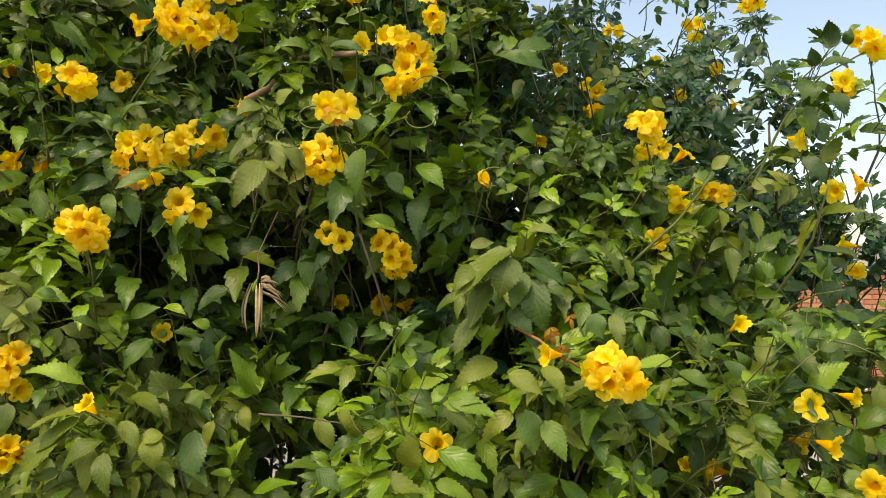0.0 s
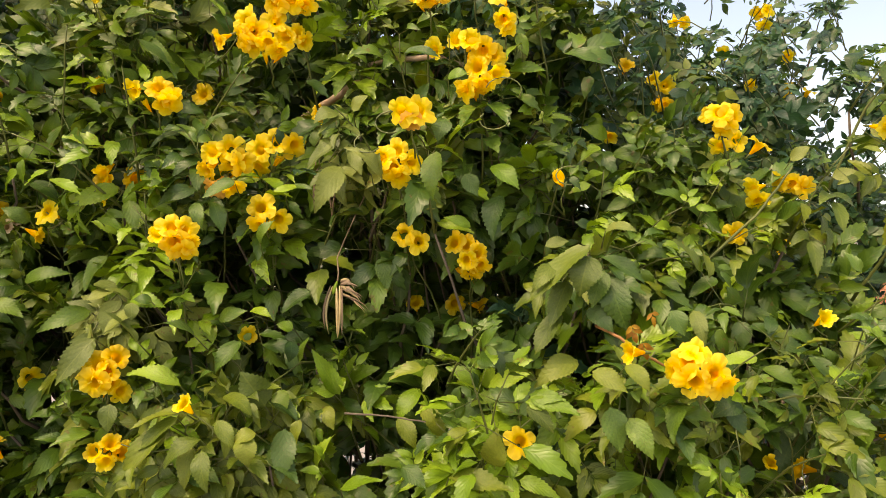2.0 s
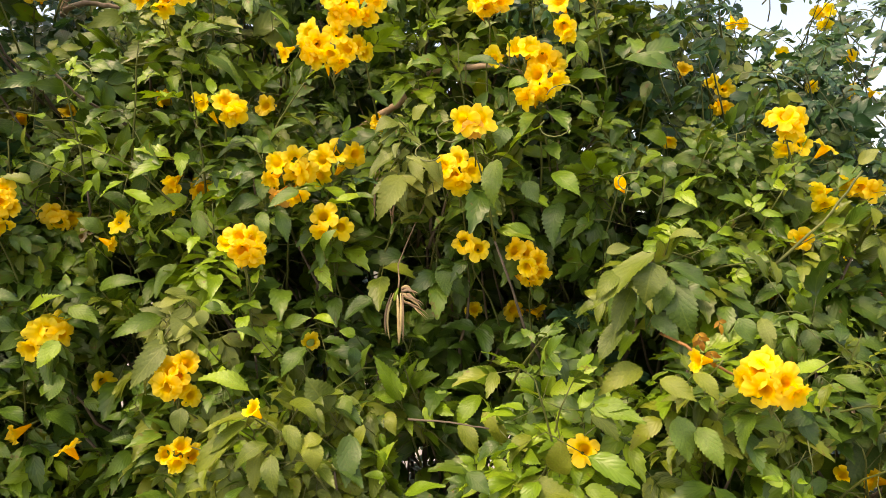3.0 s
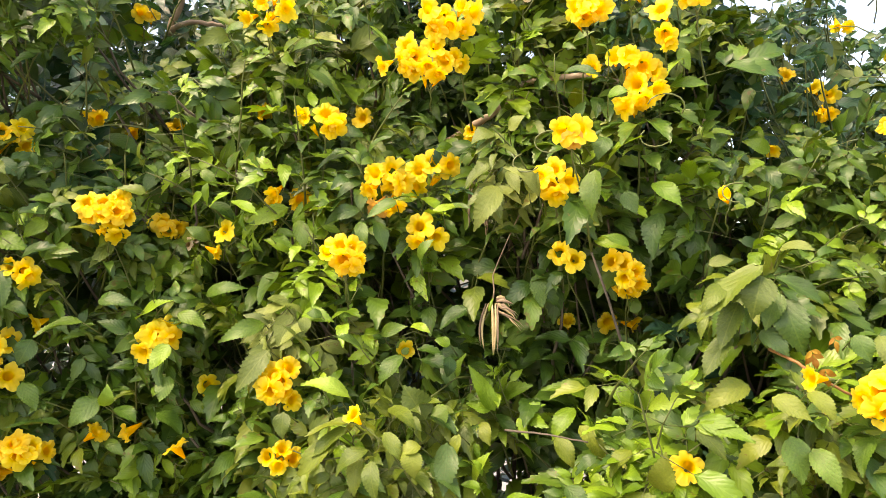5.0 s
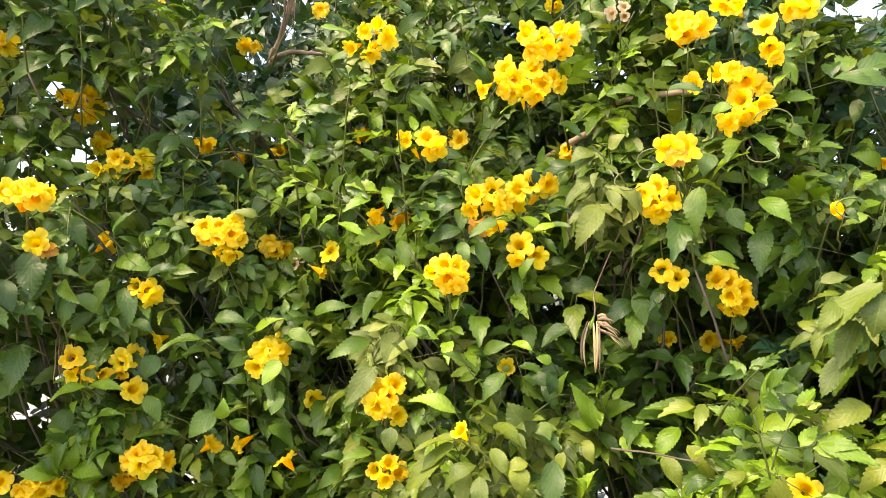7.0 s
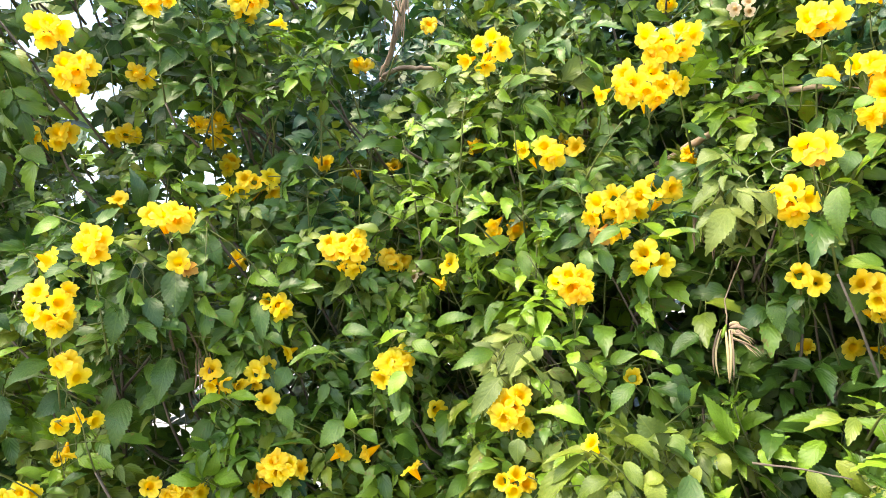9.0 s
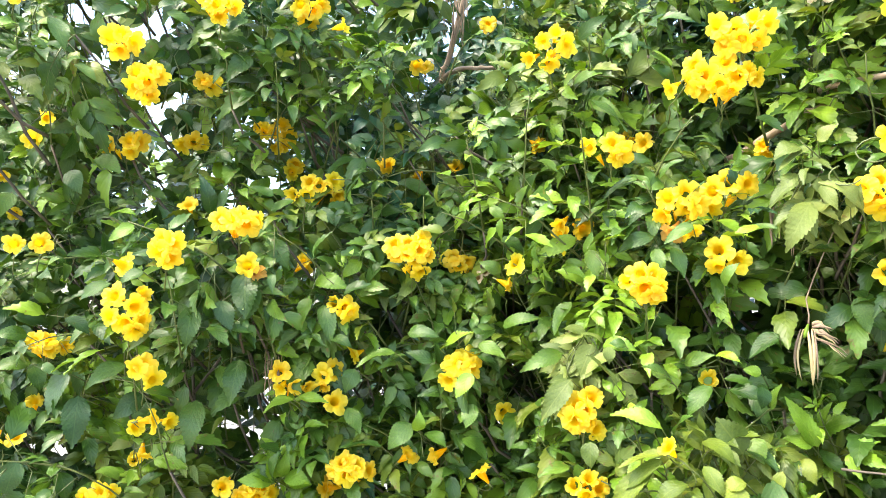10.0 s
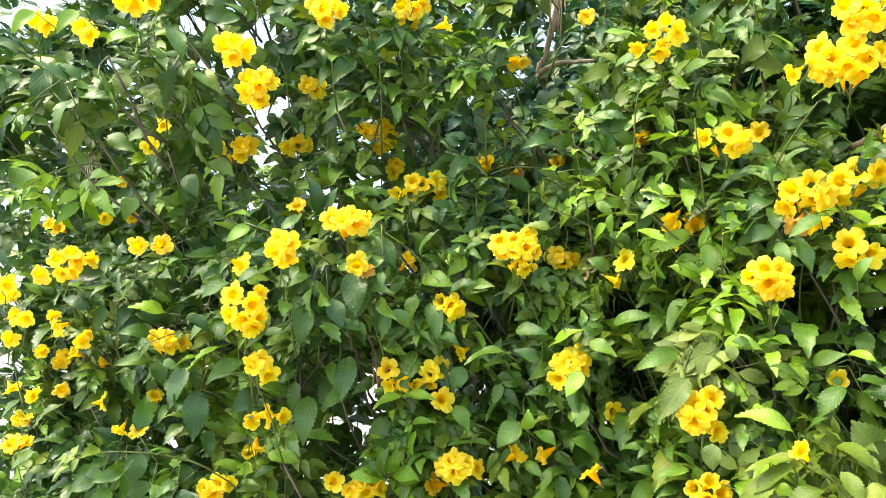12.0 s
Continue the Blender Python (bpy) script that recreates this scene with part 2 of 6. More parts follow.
bm = bmesh.new()
bmesh.ops.create_grid(bm, x_segments=80, y_segments=80, size=1)
for v in bm.verts:
    r = max(abs(v.co.x), abs(v.co.y)) ** 3
    v.co.x, v.co.y = v.co.x * (3 + 900 * r), v.co.y * (3 + 900 * r)
    if r < 0.05:
        v.co.z = 0.012 * noise.noise(v.co * 1.7)
ground = part("ground", bm, PALE_GROUND, None)
tagged(ground, "pale dusty open ground running out to the horizon", "ground", kind="structure")

bm = bmesh.new()
bmesh.ops.create_grid(bm, x_segments=60, y_segments=22, size=1)
for v in bm.verts:
    edge = 1 - max(abs(v.co.x), abs(v.co.y))
    v.co = (-1.6 + v.co.x * 3.6 + 0.35 * noise.noise((v.co.y * 3, 9, 1)), 1.75 + v.co.y * (1.5 + 0.3 * noise.noise((v.co.x * 5, 3, 1))), 0.0)
    v.co.z = (0.05 + 0.035 * noise.noise(v.co * 5)) * min(1, edge * 8) - 0.02 * (edge < 0.01)
bed = part("planting_bed", bm, SOIL, None)
tagged(bed, "bare brown soil bed under the shrubs", "ground", kind="structure")

wall_far = new("brick_wall", None)
tagged(wall_far, "orange brick boundary wall with a pale concrete coping", "wall", kind="structure")
wall_far.matrix_basis = pose(7.2, 10.8, 0, 0, 0, -12)
block("wall_face", -3.4, 6.5, 0, 0.24, -0.1, 1.78, BRICK, wall_far, 0.01)
block("coping", -3.46, 6.56, -0.05, 0.29, 1.78, 1.88, CONCRETE, wall_far, 0.015)
house = new("pale_house", None)
tagged(house, "low pale rendered house with a flat roof behind the brick wall", "house")
house.matrix_basis = pose(12.5, 17.5, 0, 0, 0, -12)
block("house_wall", -4.5, 9, 0, 6, -0.1, 2.55, CONCRETE, house)
block("roof", -4.8, 9.3, -0.3, 6.3, 2.55, 2.75, WHITE, house, 0.03)
post = block("marker_post", 5.06, 5.16, 9.9, 10.0, 0, 1.15, WHITE, None, 0.02)
tagged(post, "small white painted post in front of the brick wall", "post")


# ---- leaves ----
def leaflet(length, width, curl, fold, twist, n=12, teeth=True, arch=0.0):
    """One serrated leaflet along +y, its upper face to +z."""
    s = np.linspace(0, 1, n + 1)
    w = width * 0.5 * 3.15 * s ** 0.66 * (1 - s) ** 1.12
    w[-1] = 0
    y, z = length * s, length * (4 * arch * s * (1 - s) - curl * s ** 2)
    odd = (np.arange(n + 1) % 2 == 1) & teeth
    bite = 0.05 * teeth
    ew = np.where(odd, w * (1 + bite), w * (1 - 1.7 * bite))
    ey = y + np.where(odd, 0.75, -0.1) * length / n * teeth
    tw = twist * s
    mid = np.stack([0 * s, y, z], 1)
    wave = 0.05 * width * np.sin(s * 9.0 + twist * 40)
    left = np.stack([-ew * np.cos(fold), ey, z + ew * np.sin(fold) + wave - ew * tw], 1)
    right = np.stack([ew * np.cos(fold), ey, z + ew * np.sin(fold) - wave + ew * tw], 1)
    v = np.concatenate([mid, left[1:-1], right[1:-1]])
    lo, ro = n + 1, n + 1 + n - 1
    t = [(0, 1, lo), (0, ro, 1)]
    for k in range(1, n - 1):
        t += [(k, k + 1, lo + k), (k, lo + k, lo + k - 1), (k, ro + k, k + 1), (k, ro + k - 1, ro + k)]
    t += [(n - 1, n, lo + n - 2), (n - 1, ro + n - 2, n)]
    u = np.concatenate([np.stack([0 * s + 0.5, s], 1), np.stack([0.5 - 0.5 * w[1:-1] / w.max(), s[1:-1]], 1), np.stack([0.5 + 0.5 * w[1:-1] / w.max(), s[1:-1]], 1)])
    return v, np.array(t), u


rng = np.random.default_rng(5)
FORMS = [(rng.uniform(0.42, 0.54), rng.uniform(0.02, 0.30), rng.uniform(0.06, 0.40), rng.uniform(-0.28, 0.28)) for _ in range(8)]
SHAPES = [leaflet(1.0, *f, 12, True, 0.03 + 0.012 * i) for i, f in enumerate(FORMS)]
TOOTHED = [leaflet(1.0, *f, 20, True, 0.03 + 0.012 * i) for i, f in enumerate(FORMS)]
BLADES = [leaflet(1.0, 0.5, 0.0, f, w, 24, True, h) for h, f, w in ((0.06, 0.16, 0.12), (0.13, 0.30, -0.16), (0.20, 0.22, 0.2), (0.09, 0.38, -0.08), (0.16, 0.26, 0.05), (0.04, 0.30, -0.22))]
PLAIN = [leaflet(1.0, rng.uniform(0.46, 0.58), rng.uniform(0.05, 0.3), rng.uniform(0.1, 0.4), rng.uniform(-0.2, 0.2), 6, False) for _ in range(4)]


def axes(at, way, face, scale):
    """4 x 4 arrays: y along way, z towards face."""
    y = unit(way)
    z = unit(np.asarray(face, float) - y * np.dot(face, y))
    m = np.eye(4)
    m[:3, 0], m[:3, 1], m[:3, 2], m[:3, 3] = np.cross(y, z) * scale, y * scale, z * scale, at
    return m


def compound(pairs, droop):
    """Poses of the leaflets of one pinnate leaf, about 0.2 m long, along +y; and its stalk."""
    out, length = [], 0.035 + 0.034 * pairs
    curve = lambda s: np.array([0, length * s, -droop * length * s * s])
    for p in range(pairs):
        s = (0.42 + 0.58 * (p + 0.35) / pairs) if pairs > 1 else 0.62
        size = (0.088 + 0.012 * p) * rng.uniform(0.9, 1.1)
        for side in (-1, 1):
            a = radians(rng.uniform(46, 64))
            way = np.array([side * math.sin(a), math.cos(a), -0.04 - droop * 0.45 + rng.uniform(-0.15, 0.15)])
            out.append(axes(curve(s), way, (side * -0.15 + rng.uniform(-0.25, 0.25), 0.1, 1), size))
    way = np.array([rng.uniform(-0.12, 0.12), 1, -0.05 - droop * 0.8])
    out.append(axes(curve(1.0), way, (rng.uniform(-0.2, 0.2), 0.3, 1), rng.uniform(0.098, 0.118)))
    return out, np.array([curve(s) for s in (0, 0.35, 0.7, 1.0)])


KINDS = [compound(p, d) for p, d in ((1, 0.25), (2, 0.5), (1, 0.35), (2, 0.1), (1, 0.3), (2, 0.6), (1, 0.8), (2, 0.3))]
LEAF_MESH = {}


def leaf_mesh(kind, colour):
    """The shared mesh of one whole leaf."""
    if (kind, colour) not in LEAF_MESH:
        h = Heap()
        mats, stalk = KINDS[kind]
        for i, m in enumerate(mats):
            v, t, u = TOOTHED[(kind * 3 + i) % len(SHAPES)]
            h.add(v @ m[:3, :3].T + m[:3, 3], t, u)
        v, t, u = tube(stalk, (0.0016, 0.0013, 0.0011, 0.0008), 4)
        h.add(v, t, u, 1)
        LEAF_MESH[kind, colour] = h.mesh("leaf", [LEAF[colour], STEM])
    return LEAF_MESH[kind, colour]


# ---- shrubs ----
OPEN_SIDE = np.array([-0.4, -0.3, 1.6])
STRAY = {"green": "olive", "young": "green", "olive": "green", "grey": "olive", "dark": "deep", "deep": "green", "dry": "dry", "amber": "olive"}
COLOURS = ("green", "young", "olive", "grey", "dark", "deep", "dry", "amber")


class Shrub:
    def __init__(self, base, label):
        self.base = np.asarray(base, float)
        self.root = tagged(new("yellow_bells_shrub", None), label, "shrub", "flowering shrubs of the hedge")
        self.root.matrix_basis = Matrix.Translation(base)
        self.leaflets = {}
        self.twigs = Heap()
        self.whole = 0

    def put(self, name, me, label="", kind="", m=None, parent=None):
        ob = new(name, me)
        ob.parent = parent or self.root
        ob.matrix_basis = Matrix.Translation(-self.base) @ (m if m is not None else Matrix())
        return tagged(ob, label, kind=kind)

    def leaf(self, at, way, face, scale, colour, single=False, fine=True):
        kind = int(rng.integers(len(KINDS)))
        m = axes(at, way, face, scale)
        mats, stalk = KINDS[kind]
        tips = [m @ k for k in mats]
        clear = [not hides(k[:3, 3] + 0.5 * k[:3, 1]) for k in tips]
        if single and self.whole < 290 and all(clear):
            self.whole += 1
            self.put("leaf", leaf_mesh(kind, colour), m=Matrix(m.tolist()))
            return
        for i, k in enumerate(tips):
            if clear[i]:
                bank = ((kind * 3 + i) % len(SHAPES)) if fine else 100 + i % len(PLAIN)
                self.leaflets.setdefault((bank, colour), []).append(k)
        if fine and any(clear):
            p = stalk @ m[:3, :3].T + m[:3, 3]
            v, t, u = tube(p[::3], np.array((0.0016, 0.0008)) * scale, 3)
            self.twigs.add(v, t, u, 0)

    def shoot(self, tip, way, length, colour, pairs=4, size=1.0, single=False, fine=True, limp=0.0):
        """A leafy shoot that ends at tip: opposite leaves, turned a quarter from pair to pair, smaller towards the tip."""
        tip, way = np.asarray(tip, float), unit(way)
        if in_opening(tip):
            return
        start = tip - way * length + np.array([0, 0.25 * length, -0.3 * length])
        axis = bent(start, tip, -0.1 * length, 5, 0.004)
        v, t, u = tube(axis, np.linspace(0.0030, 0.0013, 5), 4 if fine else 3)
        self.twigs.add(v, t, u, 0)
        if fine and not hides(start):
            root = start + np.array([rng.uniform(-0.12, 0.12), rng.uniform(0.1, 0.25), rng.uniform(-0.28, -0.1)])
            v, t, u = tube(bent(root, start, 0.02, 4, 0.01), np.linspace(0.0045, 0.0030, 4), 4)
            self.twigs.add(v, t, u, 1)
        turn = rng.uniform(0, math.pi)
        side = unit(np.cross(way, (0.2, 0.1, 1.0)))
        other = np.cross(way, side)
        out = unit(OPEN_SIDE - tip)
        for p in range(pairs):
            s = 1.0 - 0.92 * p / pairs
            at = axis[0] * (1 - s) + axis[-1] * s
            near = 0.42 + 0.58 * min(1.0, (p + 0.4) / 2.2)
            for flip in (0, 1):
                a = turn + p * math.pi / 2 + flip * math.pi + rng.uniform(-0.3, 0.3)
                flat = side * math.cos(a) + other * math.sin(a)
                d = flat * (0.55 + 0.4 * min(p, 2) / 2) + way * (0.75 - 0.2 * min(p, 2)) + np.array([0, 0, 0.06 - limp - 0.10 * p])
                face = np.array([0, 0, 1.0]) + 0.68 * out + 0.2 * way + rng.uniform(-0.8, 0.8, 3)
                self.leaf(at, d, face, 0.95 * size * near * rng.uniform(0.8, 1.15), colour if rng.random() > 0.15 else STRAY[colour], single, fine)

    def finish(self):
        h = Heap()
        for (bank, colour), mats in self.leaflets.items():
            v, t, u = SHAPES[bank] if bank < 100 else PLAIN[bank - 100]
            m = np.array(mats)
            vv = np.einsum("nij,vj->nvi", m[:, :3, :3], v) + m[:, None, :3, 3]
            tt = t[None] + (np.arange(len(m)) * len(v))[:, None, None]
            h.add(vv.reshape(-1, 3), tt.reshape(-1, 3), np.tile(u, (len(m), 1)), COLOURS.index(colour))
        self.put("foliage", h.mesh("foliage", [LEAF[c] for c in COLOURS]), "mass of serrated green leaflets", "stuff")
        self.put("twig", self.twigs.mesh("twig", [STEM, BARK]), "thin green and brown twigs", "stuff")


def branch(shrub, points, thick, thin, mat=BARK, name="branch", label=""):
    """One woody branch, slightly crooked."""
    pts = np.asarray(points, float)
    s = np.linspace(0, len(pts) - 1, 4 * len(pts))
    fine = np.stack([np.interp(s, np.arange(len(pts)), pts[:, k]) for k in range(3)], 1)
    fine[1:-1] += rng.uniform(-1, 1, (len(fine) - 2, 3)) * thick * 0.35
    r = np.linspace(thick, thin, len(fine)) * rng.uniform(0.9, 1.1, len(fine))
    v, t, u = tube(fine, r, 8)
    return shrub.put(name, from_tris(name, v, t, u, [mat]), label)


CENTRE = Shrub((-0.75, 2.0, 0), "tall yellow bells shrub in full flower with serrated green leaves")
LEFT = Shrub((-2.35, 1.35, 0), "loose yellow bells shrub with dark drooping leaves and gaps")
RIGHT = Shrub((0.55, 1.55, 0), "low spreading yellow bells shrub with bright and olive leaves")
BEHIND_RIGHT = Shrub((0.35, 2.5, 0), "yellow bells shrub with small bluish-green leaves, standing in the open")
BEHIND = Shrub((-1.6, 2.75, 0), "tall dark yellow bells shrub with few flowers")


def owner(p):
    x, y, z = p
    if x > 0.02 and y > 1.72:
        return BEHIND_RIGHT
    if y > 1.95 or (y > 1.6 and x < -1.3):
        return BEHIND
    if x < -1.72:
        return LEFT
    return RIGHT if x > 0.1 or (x > -0.15 and p[2] < 1.5) else CENTRE


# ---- flowers ----
def trumpet(flare, ruffle, lean, open_=1.0):
    """A trumpet flower along +z with five rounded lobes; its mouth centre at the origin."""
    seg = 40
    a = np.arange(seg) * 2 * np.pi / seg
    lobe = np.abs(np.cos(2.5 * a)) ** 0.42
    rows = []
    for z, r, v in ((-0.040, 0.0022, 0.0), (-0.028, 0.0048, 0.15), (-0.016, 0.0086, 0.3), (-0.006, 0.0102, 0.48), (-0.001, 0.0116, 0.6)):
        rows.append((z + 0 * a, r * (0.75 + 0.25 * open_) + 0 * a, v))
    for reach, lift in ((0.3, 0.0012), (0.72, 0.0022), (1.0, 0.0020)):
        rr = 0.0116 + open_ * 0.0180 * reach * flare * (1 - reach * (0.44 - 0.44 * lobe)) * (1 + 0.20 * np.cos(a - ruffle) + 0.10 * np.cos(3 * a + ruffle * 2))
        zz = lift + reach * (0.0042 * np.sin(a * 2 + ruffle) + 0.0026 * np.sin(a * 5 + ruffle * 2) + 0.0026 * np.sin(a * 13 + ruffle * 3) - 0.006 * (flare - 0.7)) + (1 - open_) * 0.012 * reach
        rows.append((zz, rr, 0.6 + 0.4 * reach))
    v = np.concatenate([np.stack([r * np.cos(a) + lean * z, r * np.sin(a), z], 1) for z, r, _ in rows])
    u = np.concatenate([np.stack([a / (2 * np.pi), 0 * a + w], 1) for _, _, w in rows])
    t = []
    for i in range(len(rows) - 1):
        for j in range(seg):
            p, q = i * seg + j, i * seg + (j + 1) % seg
            t += [(p, q, q + seg), (p, q + seg, p + seg)]
    h = Heap()
    h.add(v, t, u)
    c, ct, cu = tube([(lean * -0.05, 0, -0.052), (lean * -0.045, 0, -0.046), (lean * -0.04, 0, -0.040), (lean * -0.036, 0, -0.036)], (0.0012, 0.0030, 0.0034, 0.0038), 6)
    h.add(c, ct, cu, 1)
    return h


BELL = [trumpet(f, r, l, o) for f, r, l, o in ((1.0, 0.3, 0.1, 1.0), (1.15, 1.2, -0.2, 1.0), (0.9, 2.1, 0.15, 0.9), (1.1, 3.3, 0.0, 1.05), (0.8, 4.4, 0.25, 0.75))]
FLOWER = {name: [h.mesh("flower", [mat, STEM]) for h in BELL] for name, mat in (("", PETAL), ("faded", PETAL_FADED), ("withered", PETAL_WITHERED))}
SHUT = [trumpet(0.3, 0.5, 0.3, 0.1).mesh("bud", [PETAL, STEM])]
BLOOMS = []


def bloom(x, y, z, n, manner=""):
    BLOOMS.append((np.array([x, y, z]), n, manner))


def cluster(x, y, z, *flowers):
    """A head of flowers: each one's offset sideways (to the left, seen from the open side) and upwards in centimetres, and how far it turns aside and up."""
    BLOOMS.append((np.array([x, y, z]), len(flowers), flowers))


def hides(p):
    """Whether a leaflet here would cover a flower head or a leaf that stands free, shade a flower, or fill a hollow."""
    w = p - SHOWN
    along = np.einsum("ij,ij->i", w, SHOWN_OUT)
    off = np.linalg.norm(w - along[:, None] * SHOWN_OUT, axis=1)
    if np.any((along > SHOWN_BACK) & (along < SHOWN_DEPTH) & (off < SHOWN_RADIUS)):
        return True
    w = w[:len(HEADS)]
    along = w @ SUN_SIDE
    off = np.linalg.norm(w - along[:, None] * SUN_SIDE, axis=1)
    return bool(np.any((along > 0.03) & (along < 0.34) & (off < 0.8 * SHOWN_RADIUS[:len(HEADS)])))


def in_opening(p):
    """Whether a shoot here would stand in a hollow or a gap."""
    w = p - HOLES[:, :3]
    way = SHOWN_OUT[-len(HOLES):]
    along = np.einsum("ij,ij->i", w, way)
    off = np.linalg.norm(w - along[:, None] * way, axis=1)
    return bool(np.any((along > HOLES[:, 4]) & (along < 0.5) & (off < HOLES[:, 3])))


def flower_head(p, n, manner):
    """A cluster of trumpet flowers on a branched stalk at the end of a shoot."""
    shrub = owner(p)
    out = unit(OPEN_SIDE - p)
    aside = unit(np.cross(out, (0, 0, 1.0)))
    up = np.cross(aside, out)
    joint = p - out * 0.055 - np.array([0, 0, 0.035 + 0.004 * n])
    root = joint - out * 0.06 - np.array([0, 0, 0.04])
    stalk = Heap()
    v, t, u = tube(bent(root, joint, 0.0, 4, 0.003), np.linspace(0.0020, 0.0015, 4), 6)
    stalk.add(v, t, u)
    spots = []
    turn = rng.uniform(0, 6.28)
    given = manner if isinstance(manner, tuple) else ()
    for a, b, turn_aside, turn_up, *_ in given:
        off = aside * a * 0.01 + up * b * 0.01
        back = 0.35 * math.hypot(a, b) * 0.01 + rng.uniform(-0.006, 0.006)
        spots.append((p + off - out * back, unit(out * 0.75 + aside * turn_aside * 1.25 + up * turn_up * 1.25 + rng.uniform(-0.12, 0.12, 3))))
    for i in range(0 if given else n):
        r = 0.0165 * math.sqrt(i + (0.35 if n > 1 else 0)) * rng.uniform(0.85, 1.2) * (n > 1)
        a = turn + i * 2.4 + rng.uniform(-0.35, 0.35)
        off = aside * math.cos(a) * r + up * math.sin(a) * r * 0.85
        way = out + off / 0.05 + rng.uniform(-0.75, 0.75, 3) * (1.0 if n > 1 else 1.4) + np.array([0, 0, -0.10])
        if manner == "side":
            way = aside * rng.choice((-1, 1)) * 0.9 + out * 0.35 + up * rng.uniform(-0.5, 0.5)
        spots.append((p + off - out * r * 0.55, unit(way)))
    head = shrub.put("flower_stalk", stalk_mesh(stalk, spots, joint), "cluster of golden yellow trumpet flowers" if n > 1 else "")
    for i, (at, way) in enumerate(spots):
        kind = "withered" if manner == "withered" else ""
        if (given and len(given[i]) > 4) or (manner == "faded" and i == n - 1):
            kind = "faded"
        me = SHUT[0] if manner == "bud" else FLOWER[kind][int(rng.integers(len(BELL)))]
        q = Vector(way.tolist()).to_track_quat("Z", "Y").to_matrix().to_4x4()
        size = rng.uniform(0.84, 1.02) * (1.02 if n == 1 else 1.0) * (0.55 if kind == "withered" else 1.0)
        ob = new("bud" if manner == "bud" else "flower", me)
        ob.parent = head
        ob.matrix_basis = Matrix.Translation(at.tolist()) @ q @ pose(0, 0, 0, 0, 0, float(rng.uniform(0, 360))) @ Matrix.Scale(size, 4)
        if kind:
            tagged(ob, "limp straw-coloured withered flower" if kind == "withered" else "fading peach-coloured flower")
    if n >= 4:
        for i in range(3):
            way = unit(out * 0.3 + up * 0.9 + aside * rng.uniform(-0.8, 0.8))
            ob = new("bud", SHUT[0])
            ob.parent = head
            at = joint + way * rng.uniform(0.03, 0.05)
            q = Vector(way.tolist()).to_track_quat("Z", "Y").to_matrix().to_4x4()
            ob.matrix_basis = Matrix.Translation(at.tolist()) @ q @ Matrix.Scale(0.55, 4)
    return shrub, root, out


def stalk_mesh(h, spots, joint):
    for at, way in spots:
        v, t, u = tube(bent(joint, at - way * 0.049, 0.004, 4), (0.0014, 0.0012, 0.0011, 0.0012), 5)
        h.add(v, t, u)
    return h.mesh("flower_stalk", [STEM])


cluster(-1.046, 1.238, 1.956, (4.9, 0.7, 0.5, -0.1), (-0.3, 1.6, -0.1, 0.4), (-3.0, -0.6, -0.5, -0.3), (-1.6, -1.7, -0.2, -0.6))
cluster(-0.902, 1.248, 1.820, (2.6, 1.4, 0.3, -0.0), (-1.2, 2.4, -0.1, 0.2), (-1.5, -1.2, -0.0, -0.3), (-3.7, -0.3, -0.3, -0.1), (3.9, -2.4, 0.5, -0.4))
cluster(-0.830, 1.330, 1.849, (2.5, 0.2, 0.3, 0.1), (-0.8, 2.1, -0.0, 0.3), (-5.0, 1.5, -0.5, -0.1), (3.3, -3.7, 0.1, -0.4))
cluster(-0.903, 1.253, 1.760, (2.0, 0.0, 0.4, -0.6, "faded"), (-2.0, -0.0, -0.3, -0.6))
cluster(-0.826, 1.290, 1.700, (1.2, 2.1, -0.0, 0.1), (-2.6, -0.4, -0.2, -0.2), (1.4, -1.7, 0.2, -0.8))
cluster(-0.938, 1.115, 1.648, (3.7, 0.8, 0.2, -0.0), (1.0, 2.2, -0.1, 0.5), (-1.5, 1.8, -0.4, 0.2), (0.4, -0.9, -0.0, -0.4), (-2.5, -1.1, -0.5, -0.3), (-1.1, -2.8, -0.1, -0.6))
cluster(-0.762, 1.251, 2.166, (5.1, 2.0, 0.3, 0.2), (1.6, 0.4, -0.0, -0.0), (-2.5, 2.6, -0.0, 0.4), (-5.2, 1.1, -0.4, 0.1), (-2.8, -2.4, -0.2, -0.3), (3.6, -2.1, 0.3, -0.2), (0.2, -1.6, -0.0, -0.3))
cluster(-0.811, 1.263, 2.081, (5.3, 3.1, 0.3, 0.2), (3.4, 0.9, -0.0, -0.0), (5.9, -0.5, 0.5, -0.3), (-1.2, 3.2, -0.1, 0.3), (-3.1, -0.0, -0.0, -0.1), (0.4, -1.4, 0.1, -0.4), (-5.6, 0.9, -0.4, 0.1), (-7.1, -0.9, -0.5, -0.2), (-1.8, -3.0, -0.1, -0.6), (3.8, -2.2, 0.2, -0.5))
cluster(-0.915, 1.245, 2.070, (0.0, 0.0, 0.8, -0.2))
cluster(-0.473, 1.249, 2.157, (2.4, 0.6, 0.4, 0.1), (0.5, -1.5, -0.0, -0.4), (-2.7, -0.0, -0.4, -0.0), (-0.1, 0.9, -0.0, 0.4))
cluster(-0.320, 1.242, 2.101, (0.8, 4.0, 0.2, 0.5), (-0.0, -1.1, -0.0, -0.2), (-0.8, -2.9, -0.3, -0.5))
cluster(-0.395, 1.273, 2.047, (7.1, -0.3, 0.5, -0.2), (2.3, 1.5, 0.2, 0.4), (-0.7, 1.4, -0.1, 0.4), (-3.2, -0.9, -0.1, -0.0), (-5.5, -1.8, -0.4, 0.2))
